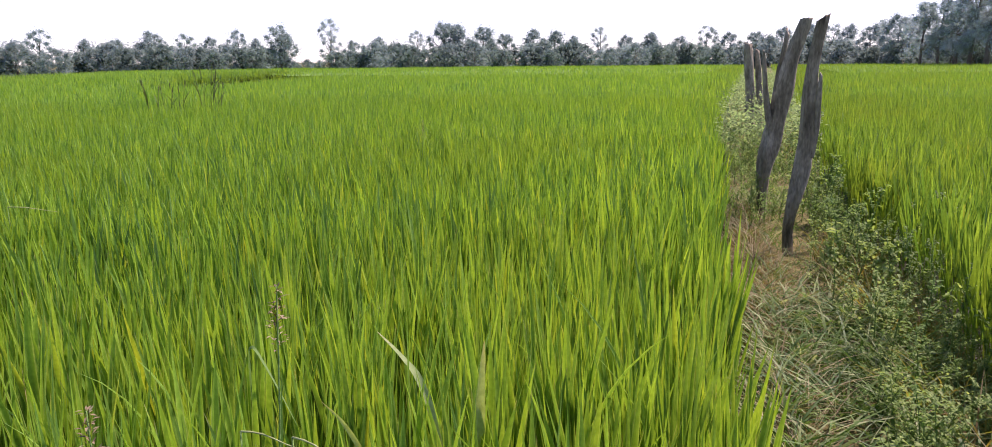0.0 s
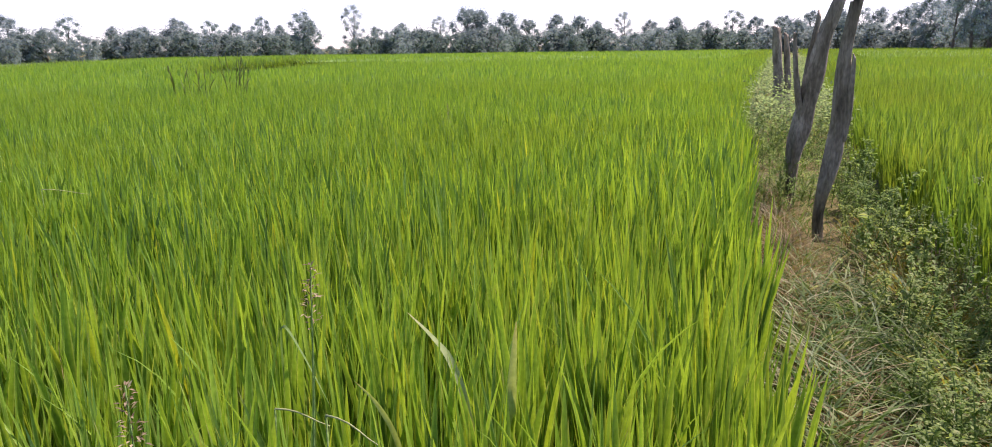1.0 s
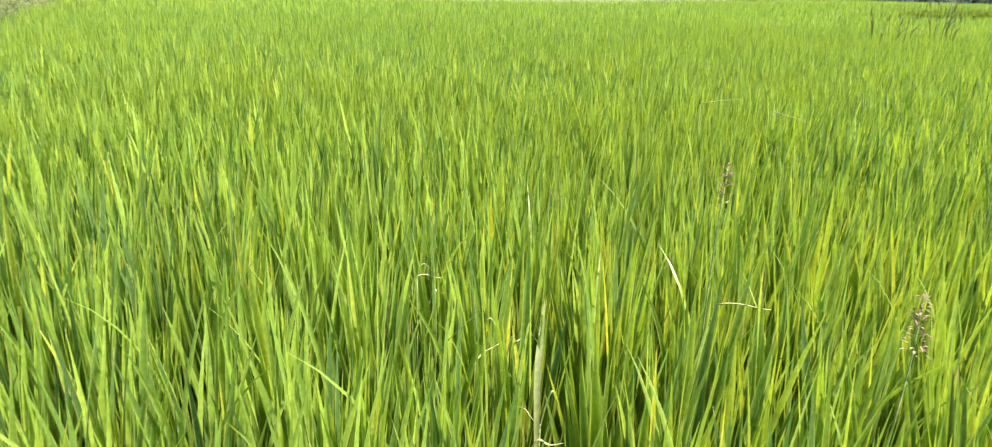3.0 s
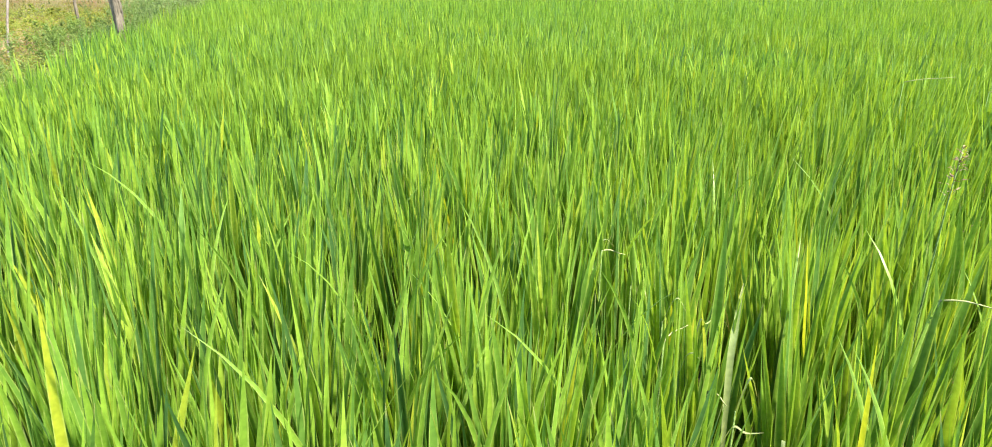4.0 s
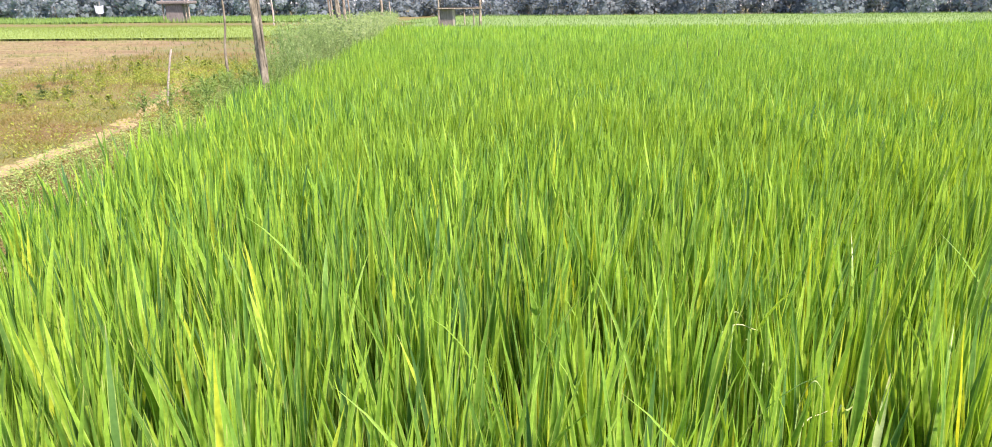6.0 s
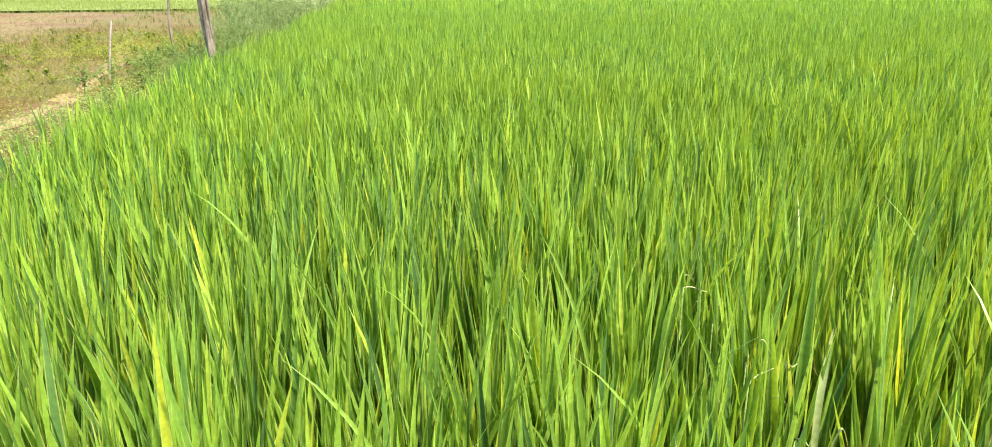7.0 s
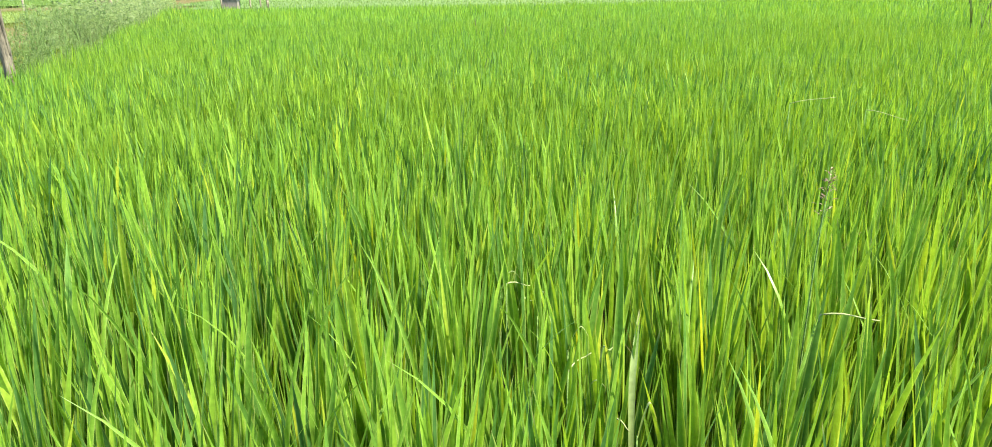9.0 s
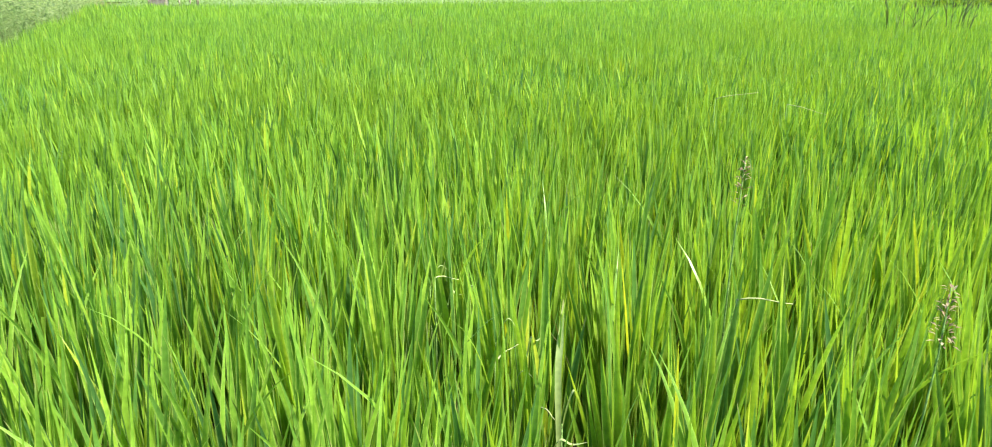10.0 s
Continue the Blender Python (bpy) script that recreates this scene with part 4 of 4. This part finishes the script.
# ---- rough grass, far crops ----
DARK_BUSH = "dark green low bush in the rough grass"
low_bushes = [weed_plant("low_bush", 0.3 + 0.06 * k, 22, 0.05, 18, DARK_BUSH, "bush", M_GREENBUSH, "bushes in the grass", 1.5, 0.3) for k in range(2)]
plant_out(low_bushes, [(-13.0, -8.75, 0.6), (-13.6, -9.15, 0.6), (-13.4, -8.5, 0.5), (-13.8, -8.8, 0.5), (-12.9, -9.1, 0.5), (-12.6, -9.4, 0.5), (-19.8, -10.4, 0.5), (-22.5, -12.5, 0.5)])


green_bushes = [weed_plant("low_bush", 0.25 + 0.06 * k, 14, 0.045, 12, "low yellow-green leafy weed in the rough grass", "bush", M_OLIVE, "bushes in the grass", 1.2, 0.5) for k in range(2)]
places = []
for _ in range(95):
    x = rng.uniform(-21, -11.5)
    places.append((float(x), float(south_edge(np.array(x))) - rng.uniform(2.6, 6.5), rng.uniform(0.5, 1.0)))
plant_out(green_bushes, places)


def meadow_heaps(n):
    x = -7.5 - 15 * rng.uniform(0, 1, n)
    y = south_edge(x) - 1.2 - rng.uniform(0, 1, n) ** 1.3 * (2.5 - 0.42 * (x + 7.5))
    keep = wave(x, y, 2.6, 1.0) + 0.5 * wave(x, y, 0.9) > 0.0
    x, y = np.where(keep, x, x * 0 - 15 - rng.uniform(0, 5, n)), np.where(keep, y, south_edge(x) - 3 - rng.uniform(0, 2, n))
    return x, y, np.clip(0.14 + 0.12 * wave(x, y, 1.7) + 0.06 * wave(x, y, 0.6, 2.0), 0.03, 0.4)


def edge_heaps(n):
    x = rng.uniform(-10.5, -3.0, n)
    s = south_edge(x)
    y = s - 0.1 - rng.uniform(0, 1, n) ** 1.2 * (s + 4.85 + 0.15 * wave(x, x, 1.3))
    return x, y, np.clip(0.16 + 0.1 * wave(x, y, 1.1) + 0.08 * wave(x, y, 0.5, 2.0), 0.03, 0.35)


leaf_cloud("edge_weeds", 21000, edge_heaps, 0.032, M_WEED, "low yellow-green leafy weeds between rice and path")
leaf_cloud("meadow_weeds", 14000, meadow_heaps, 0.04, M_OLIVE, "low yellow-green weeds among the rough grass")


def path_distance(x, y):
    py = np.interp(-x, [-2, 3, 7, 8.4, 9.6, 12, 14, 16.6, 18, 26, 40], [-4.4, -4.85, -5.34, -5.46, -5.62, -6.35, -6.95, -7.9, -8.5, -11.6, -17.5])
    return np.abs(y - py)


def rough_meadow(x, y):
    return (y < south_edge(x) - 0.1) & (path_distance(x, y) > (0.27 + 0.1 * wave(x, y, 1.1)) * ((x > -10.2) | (x < -15.4))) & (x < -1.5) & (y > -0.75 * np.abs(x) - 5) & (x > -24 + 2 * wave(x, y, 5))


def thin_meadow(x, y):
    return (x < -15) & (x > -36.5) & (y < south_edge(x) - 2) & (y > x * 1.0 - 5) & ((wave(x, y, 5.5) + wave(x, y, 2.1, 3) > 0.15 + (x < -26) * 0.4) | (rng.uniform(0, 1, len(x)) < 0.4))


def meadow_near(x, y):
    return rough_meadow(x, y) & (x > -12)


def meadow_far(x, y):
    return rough_meadow(x, y) & (x <= -12)


tagged(strip_object("meadow_grass", [tufts(meadow_near, (-12, 0, -14, -2), 85, (5, 9), (0.04, 0.14), (0.005, 0.01), (0.2, 1.1), (0.2, 0.9), 2, 0.1),
                                     tufts(meadow_far, (-27, -12, -25, -3), 44, (5, 8), (0.04, 0.15), (0.01, 0.018), (0.2, 1.0), (0.0, 0.1), 1, 0.16),
                                     tufts(thin_meadow, (-42, -15, -46, -3), 4, (4, 8), (0.08, 0.22), (0.012, 0.026), (0.1, 0.8), (0.0, 0.1), 1, 0.15)], M_MEADOW), "patchy yellow-green and rusty grass beside the path", "grass", kind="stuff")


def stubble(x, y):
    return (x < -17) & (x > -36.5) & (y < south_edge(x) - 3) & (y > x * 1.0 - 5)


tagged(strip_object("stubble", [tufts(stubble, (-42, -17, -46, -5), 1.6, (2, 5), (0.12, 0.26), (0.02, 0.04), (0.0, 0.3), (0.0, 0.1), 1, 0.05)], M_GREENBUSH), "sparse dark stalks left standing in the ploughed field", "stubble", kind="stuff")


def crop(name, inside, box, density, height, width, material, label, under, top):
    x, y = scatter(inside, *box, density)
    n = len(x)
    base = np.stack([x, y, ground_height(x, y) - 0.02], 1)
    ob = strip_object(name, [blades(base, rng.uniform(0, 6.28, n), rng.uniform(*height, n), rng.uniform(*width, n), rng.uniform(0, 0.5, n), np.zeros(n), 1, rng.uniform(0, 3.14, n))], material)
    lower_foliage("lower_foliage", inside, box, ob, under, top - 0.56, ((3.0, 20.0, 200.0),))
    return tagged(ob, label, "crop", kind="stuff")


def young_crop(x, y):
    return (x < -37.0 + 0.15 * (y + 16)) & (x > -66) & (y < south_edge(x) - 5.5) & (y > 1.0 * x - 10)


def tall_crop(x, y):
    return (x < -86) & (x > -128) & (y < south_edge(x) - 9) & (y > 1.0 * x - 10)


def vegetables(x, y):
    return (x < far_edge(y) - 0.6) & (x > -122) & (y > south_edge(x) - 1) & (y < 100) & (x < -0.5 * y)


crop("young_crop", young_crop, (-66, -34, -80, -8), 40, (0.2, 0.33), (0.025, 0.05), M_YOUNG, "low yellow-green young crop in a far plot", M_YOUNG_LOW, 0.1)
crop("tall_crop", tall_crop, (-128, -86, -140, -15), 9, (0.5, 0.75), (0.06, 0.14), M_FARCROP, "tall green crop in front of the far trees", M_UNDER, 0.15)
crop("vegetable_crop", vegetables, (-122, -34, -12, 100), 5, (0.3, 0.5), (0.05, 0.12), M_PALECROP, "pale green leafy crop beyond the rice", M_PALE_LOW, 0.14)


# ---- posts ----
def post(label, spines, material, group="fence posts", category="fence post"):
    """A weathered post out of rough timbers: each a list of (x, y, z, radius)."""
    x, y = spines[0][1][0][:2]
    ob = thing("fence_post", (x, y, 0), label, category, group)
    for k, (name, points, slant) in enumerate(spines):
        p = refined([(a - x, b - y, c, r) for a, b, c, r in points])
        v, q, t = tube(p[:, :3], p[:, 3], 18, 0.4, 3.7 * k + x, slant, 0.45)
        part_mesh(name, mesh_from(name, v, q, t, smooth=True), material, ob)
    return ob


post("dark weathered leaning fence post with a split side", [
    ("trunk", [(0.216, 5.262, 0.172, 0.034), (0.207, 5.262, 0.363, 0.037), (0.249, 5.270, 0.629, 0.047), (0.280, 5.279, 0.977, 0.051), (0.282, 5.279, 1.384, 0.045), (0.296, 5.270, 1.583, 0.039), (0.315, 5.262, 1.749, 0.040)], -0.03),
    ("split_side", [(0.324, 5.254, 0.853, 0.009), (0.334, 5.254, 1.043, 0.017), (0.332, 5.254, 1.251, 0.019), (0.334, 5.254, 1.400, 0.011)], 0.017),
], M_POST)
post("dark weathered forked fence post of rough timbers", [
    ("trunk", [(0.026, 6.438, 0.05, 0.031), (0.030, 6.438, 0.369, 0.043), (0.039, 6.438, 0.560, 0.058), (0.057, 6.438, 0.761, 0.073), (0.113, 6.438, 1.065, 0.074), (0.178, 6.438, 1.456, 0.065), (0.226, 6.438, 1.657, 0.060), (0.265, 6.438, 1.804, 0.052)], -0.015),
    ("fork", [(0.074, 6.403, 0.891, 0.030), (0.034, 6.386, 1.048, 0.027), (0.004, 6.377, 1.25, 0.022), (-0.016, 6.377, 1.42, 0.019), (-0.03, 6.377, 1.561, 0.009)], 0.009),
    ("back_timber", [(0.052, 6.542, 0.717, 0.025), (0.065, 6.560, 1.022, 0.031), (0.109, 6.577, 1.413, 0.029), (0.144, 6.586, 1.709, 0.019)], 0.034),
], M_POST)
FAR_POST = "dark weathered fence post farther along the bank"
post(FAR_POST, [("trunk", [(-0.2, 13.9, 0.0, 0.07), (-0.25, 13.9, 0.9, 0.08), (-0.33, 13.9, 1.75, 0.075)], 0.03)], M_POST)
post(FAR_POST, [("trunk", [(-0.05, 14.1, 0.0, 0.05), (-0.1, 14.1, 0.9, 0.06), (-0.17, 14.1, 1.64, 0.04)], 0.03)], M_POST)
post("short dark fence post far along the bank", [("trunk", [(-0.3, 17.6, 0.0, 0.06), (-0.3, 17.6, 0.9, 0.06), (-0.34, 17.6, 1.7, 0.04)], 0.03)], M_POST)
post("thick grey-brown fence post with a long crack at the rice edge", [
    ("trunk", [(-11.0, -4.1, -0.1, 0.072), (-11.0, -4.11, 0.5, 0.07), (-11.0, -4.14, 1.05, 0.064), (-11.0, -4.17, 1.58, 0.066), (-11.0, -4.18, 2.0, 0.06)], 0.05),
    ("split_side", [(-10.98, -4.065, 0.7, 0.011), (-10.97, -4.080, 1.2, 0.020), (-10.97, -4.100, 1.75, 0.017)], 0.02)], M_POST_LIGHT)
post("thin crooked pole among the weeds", [("trunk", [(-15, -6.17, -0.1, 0.026), (-15, -6.2, 0.7, 0.023), (-15, -6.14, 1.3, 0.021), (-15, -6.17, 2.1, 0.017)], 0.01)], M_POST_LIGHT)
post("pale peeled stick standing beside the path", [("trunk", [(-12.0, -6.09, -0.1, 0.021), (-12.0, -6.02, 0.4, 0.019), (-12.0, -5.91, 0.9, 0.017)], 0.008)], M_STAKE, "", "stake")
for x, y, r, h, mtl in ((-30, -7.33, 0.11, 2.1, M_POST_LIGHT), (-33, -7.75, 0.07, 2.2, M_POST), (-50, -9.05, 0.1, 2.2, M_POST), (-41, -10.2, 0.06, 2.2, M_POST), (-56, -12.5, 0.07, 2.3, M_POST), (-63, -10.6, 0.06, 2.0, M_STAKE), (-70, -22.6, 0.08, 2.3, M_STAKE), (-38, -9.6, 0.05, 2.0, M_POST)):
    post("fence post in the far weedy hedge", [("trunk", [(x, y, -0.1, r), (x + 0.02, y + 0.03, h * 0.5, r * 0.95), (x, y - 0.05, h, r * 0.8)], 0.03)], mtl)


# ---- huts ----
def box_bm(x0, x1, y0, y1, z0, z1, bevel=0.02):
    bm = bmesh.new()
    bmesh.ops.create_cube(bm, size=1)
    bmesh.ops.scale(bm, vec=(x1 - x0, y1 - y0, z1 - z0), verts=bm.verts)
    bmesh.ops.translate(bm, vec=((x0 + x1) / 2, (y0 + y1) / 2, (z0 + z1) / 2), verts=bm.verts)
    bmesh.ops.bevel(bm, geom=bm.edges[:], offset=bevel, segments=1, affect="EDGES")
    return bm


def pole_part(name, a, b, r, material, parent):
    s = np.linspace(0, 1, 5)[:, None]
    p = np.array(a) + s * (np.array(b) - np.array(a))
    v, q, t = tube(p, np.linspace(r, r * 0.85, 5), 8, 0.2, a[1])
    return part_mesh(name, mesh_from(name, v, q, t, smooth=True), material, parent)


watch = thing("watch_hut", (-58, -5.0, 0), "small field hut of dark boards beside a raised pole platform", "hut")
part("wall", box_bm(-0.5, 0.5, -1.0, 0.0, 0.0, 1.38), M_THATCH, watch)
part("side_board", box_bm(-0.45, 0.52, 0.004, 0.16, 0.0, 1.38), M_STAKE, watch, "pale board at the side of the hut")
part("platform", box_bm(-0.9, 0.9, -1.15, 2.2, 1.39, 1.47), M_POST, watch)
part("rail", box_bm(-0.95, -0.88, -1.15, 2.2, 1.475, 1.56), M_POST, watch)
for y in (0.95, 1.65, 2.1):
    pole_part("leg", (0.7, y, -0.05), (0.72, y - 0.05, 1.4), 0.06, M_POST, watch)
for y in (-1.0, 2.1):
    pole_part("corner_pole", (-0.8, y, -0.05), (-0.8, y, 2.9), 0.06, M_POST, watch)
    pole_part("corner_pole", (0.82, y, -0.05), (0.82, y, 2.7), 0.06, M_POST, watch)
part("roof", box_bm(-1.2, 1.2, -1.5, 2.5, 2.72, 2.9, 0.06), M_THATCH, watch)

shed = thing("field_shed", (-90, -40.4, 0), "dark reddish field shed with posts at its side", "hut")
part("wall", box_bm(-0.8, 0.8, -1.0, 1.0, 0.0, 2.1), M_THATCH, shed)
for y in (-1.4, 1.3, 1.7):
    pole_part("post", (0.6, y, -0.05), (0.6, y, 2.8), 0.1, M_POST, shed)
part("roof", box_bm(-1.3, 1.3, -1.8, 2.0, 2.12, 2.5, 0.08), M_THATCH, shed)

sheet_pole = thing("hung_sheet", (-100, -55.3, 0), "white sheet hung on a pole in the far crop", "cloth")
pole_part("pole", (0, 0, -0.05), (0, 0.2, 2.6), 0.04, M_POST, sheet_pole)
bm = bmesh.new()
rows = []
for k in range(9):
    f = k / 8
    rows.append([bm.verts.new((0.06 + 0.05 * math.sin(k * 1.3 + j), 0.15 - 0.6 + 1.15 * f, 2.15 - 0.2 * j * 1.0 - 0.12 * math.sin(f * 3.14))) for j in range(6)])
for k in range(8):
    for j in range(5):
        bm.faces.new((rows[k][j], rows[k + 1][j], rows[k + 1][j + 1], rows[k][j + 1]))
bmesh.ops.solidify(bm, geom=bm.faces[:], thickness=0.01)
part("cloth", bm, M_CLOTH, sheet_pole)


# ---- trees ----
def tree(name, height, spread, bare, lobes, clumps, label, category, leaf, size, group):
    """A tapered trunk, limbs to each lobe of the crown, and a crown of many small leaf clumps with gaps."""
    ob = thing(name, (0, 0, 0), label, category, group)
    top = height * 0.8
    z = np.linspace(-0.1, top, 8)
    bow = rng.uniform(-0.05, 0.05, 2) * height
    spine = np.stack([bow[0] * (z / top) ** 2, bow[1] * (z / top) ** 2, z], 1)
    r0 = 0.02 * height + 0.05
    v, q, t = tube(spine, np.linspace(r0, r0 * 0.2, 8), 7, 0.2, height)
    vs, qs, ts, off = [v], [q], [t], len(v)
    at, face, big = [], [], []
    for b in range(lobes):
        f = bare + (1 - bare) * (b + rng.uniform(0.2, 0.8)) / lobes
        a = 2.4 * b + rng.uniform(-0.6, 0.6)
        mid = (f - bare) / (1 - bare)
        fat = spread * math.sqrt(max(0.08, 1 - (1.9 * mid - 0.85) ** 2))
        reach = fat * rng.uniform(0.0, 1.0) ** 0.6 * 0.85
        c = np.array([math.cos(a) * reach, math.sin(a) * reach, f * height * 0.95])
        s0 = max(0.25, f - 0.3)
        start = np.array([bow[0] * s0**2, bow[1] * s0**2, min(s0 * height, top * 0.95)])
        s = np.linspace(0, 1, 4)[:, None]
        limb = start + s * (c - start) + s * (1 - s) * np.array([0, 0, 0.1 * height])
        if b % 5 == 0:
            v, q, t = tube(limb, np.linspace(r0 * 0.4, r0 * 0.1, 4), 4)
            vs.append(v), qs.append(q + off), ts.append(t + off)
            off += len(v)
        n = clumps // lobes
        rad = np.array([1, 1, 0.8]) * spread * rng.uniform(0.24, 0.46)
        d = rng.normal(0, 1, (n, 3))
        d /= np.linalg.norm(d, axis=1)[:, None]
        swell = 1 + 0.2 * np.sin(d[:, 0] * 7 + b) * np.sin(d[:, 1] * 6 + 2 * b) + 0.12 * np.sin(d[:, 2] * 11 + b)
        # large clumps fill the inside of the lobe, a skin of small ones faces outwards, and a few stick out of it
        u = np.arange(n) / n
        reach = np.where(u < 0.25, rng.uniform(0.0, 0.65, n), np.where(u < 0.78, rng.uniform(0.82, 1.05, n), rng.uniform(0.9, 1.22, n)))
        at.append(c + d * rad * (swell * reach)[:, None])
        face.append(d + rng.normal(0, 1, (n, 3)) * np.where(u < 0.78, 0.22, 0.7)[:, None])
        big.append(np.where(u < 0.25, 1.7, np.where(u < 0.78, 0.85, 0.55)))
    part_mesh("trunk", mesh_from("trunk", np.concatenate(vs), np.concatenate(qs), np.concatenate(ts), smooth=True), M_BARK, ob)
    at, face = np.concatenate(at), np.concatenate(face)
    at[:, 2] = np.maximum(at[:, 2], 0.05 * height)
    n = len(at)
    length = size * rng.uniform(0.6, 1.4, n) * np.concatenate(big)
    v, q, t, al = clump_quads(at, face, length, length * rng.uniform(0.6, 0.95, n))
    crown = mesh_from("crown", v, None, t, al)
    tagged(part_mesh("crown", crown, leaf, ob), kind="stuff")
    return ob


def clump_quads(at, face, length, width):
    """Leaf clumps as small diamonds that face outwards, two triangles each."""
    n = len(at)
    face = face / np.linalg.norm(face, axis=1)[:, None]
    side = np.cross(face, rng.normal(0, 1, (n, 3)))
    side /= np.maximum(np.linalg.norm(side, axis=1), 1e-6)[:, None]
    way = np.cross(side, face)
    L, W = length[:, None], width[:, None]
    v = np.stack([at - way * L * 0.5, at + side * W * 0.5, at + way * L * 0.5, at - side * W * 0.5], 1)
    f = (np.arange(n) * 4)[:, None]
    return v.reshape(-1, 3), None, np.concatenate([f + np.array((0, 1, 2)), f + np.array((0, 2, 3))]), np.tile([0, 0.5, 1.0, 0.5], n)


def ring_place(az, dist):
    return -dist * math.sin(radians(az)), dist * math.cos(radians(az))


def set_tree(proto, used, az, dist, high, proto_height):
    x, y = ring_place(az, dist)
    m = pose(x, y, float(ground_height(np.array(x), np.array(y))) - 0.05, 0, 0, rng.uniform(0, 360))
    s = high / proto_height
    ob = proto if not used else copy_thing(proto, m)
    ob.matrix_basis = m @ Matrix.Diagonal((s * rng.uniform(0.9, 1.15), s * rng.uniform(0.9, 1.15), s, 1))
    return True


ROUND = "round dark tree with painted haze in the far tree line"
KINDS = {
    "round": (tree("tree", 7.0, 2.9, 0.2, 26, 4200, ROUND, "tree", M_TREE_DARK_HAZED, 0.31, "far trees"), 7.0),
    "broad": (tree("tree", 6.5, 2.6, 0.16, 22, 3900, "broad green tree greyed by painted haze in the far tree line", "tree", M_TREE_HAZED, 0.32, "far trees"), 6.5),
    "tall": (tree("tree", 9.0, 2.7, 0.22, 26, 2700, "tall slender hazy tree above the tree line", "tree", M_TREE_PALE_HAZED, 0.36, "far trees"), 9.0),
    "sparse": (tree("tree", 8.0, 2.6, 0.36, 18, 2000, "open-crowned tree with a visible trunk", "tree", M_TREE_HAZED, 0.34, "far trees"), 8.0),
    "grove": (tree("tree", 7.5, 2.9, 0.2, 24, 3600, "tall hazy grove tree beyond the next paddy", "tree", M_TREE_PALE_HAZED, 0.32, "far trees"), 7.5),
    "bush": (tree("bush", 3.0, 2.6, 0.06, 16, 1300, "low rounded bush at the foot of the trees", "bush", M_BUSH_HAZED, 0.4, "far bushes"), 3.0),
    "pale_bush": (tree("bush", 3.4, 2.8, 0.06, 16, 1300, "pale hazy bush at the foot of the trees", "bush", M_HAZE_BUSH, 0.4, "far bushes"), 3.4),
    "hazed_thicket": (tree("bush", 4.6, 3.2, 0.06, 16, 700, "thicket bush behind the far crops, painted darker and hazy", "bush", M_THICKET_HAZED, 0.62, "far thicket"), 4.6),
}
done = {k: False for k in KINDS}
ROWS_OF_TREES = (  # kind, azimuth, distance, height
    ("broad", 54.5, 118, 6.0), ("sparse", 51.2, 122, 6.2), ("broad", 48.6, 118, 4.8), ("round", 46.7, 125, 4.9), ("broad", 44.4, 118, 5.8), ("sparse", 42.3, 130, 6.0),
    ("broad", 40.6, 122, 5.2), ("sparse", 38.8, 116, 6.0), ("broad", 37.6, 118, 4.8), ("sparse", 35.9, 112, 6.6), ("round", 35.6, 112, 5.4),
    ("tall", 32.3, 150, 9.6), ("broad", 30.6, 128, 4.8), ("broad", 28.8, 122, 5.2), ("tall", 25.9, 145, 7.2), ("round", 23.8, 112, 6.9), ("round", 22.8, 112, 6.6),
    ("round", 20.8, 116, 6.4), ("round", 19.2, 118, 5.4), ("broad", 17.0, 118, 6.0), ("round", 15.4, 118, 5.8), ("broad", 14.0, 120, 5.0), ("tall", 12.0, 140, 7.4),
    ("broad", 10.0, 124, 5.2), ("round", 8.2, 118, 5.4), ("broad", 6.2, 124, 4.9), ("sparse", 4.2, 122, 6.5), ("broad", 2.6, 118, 5.2), ("round", 0.9, 122, 5.2),
    ("broad", -0.9, 120, 5.8), ("broad", -2.8, 118, 6.0), ("sparse", -4.2, 126, 6.4), ("broad", -5.2, 116, 5.8), ("sparse", -7.3, 124, 6.8), ("broad", -8.2, 105, 6.4), ("broad", -6.6, 112, 5.6), ("round", -9.2, 108, 6.2), ("broad", -12.6, 100, 6.8), ("broad", -11.4, 102, 6.2),
    ("grove", -9.6, 100, 7.6), ("sparse", -10.6, 98, 7.6), ("grove", -11.6, 98, 9.5), ("tall", -12.4, 96, 11.0), ("grove", -13.3, 94, 10.5), ("grove", -14.4, 96, 10.0), ("grove", -15.8, 96, 9.0),
)
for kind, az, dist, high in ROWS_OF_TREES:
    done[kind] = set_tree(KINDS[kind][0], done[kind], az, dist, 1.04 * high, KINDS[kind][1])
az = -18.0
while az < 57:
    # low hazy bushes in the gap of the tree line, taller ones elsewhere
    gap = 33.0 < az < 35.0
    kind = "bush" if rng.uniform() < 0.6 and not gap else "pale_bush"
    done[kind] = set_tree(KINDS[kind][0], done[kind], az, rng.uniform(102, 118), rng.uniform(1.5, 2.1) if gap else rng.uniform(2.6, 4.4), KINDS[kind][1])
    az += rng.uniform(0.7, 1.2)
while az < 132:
    kind = "hazed_thicket"
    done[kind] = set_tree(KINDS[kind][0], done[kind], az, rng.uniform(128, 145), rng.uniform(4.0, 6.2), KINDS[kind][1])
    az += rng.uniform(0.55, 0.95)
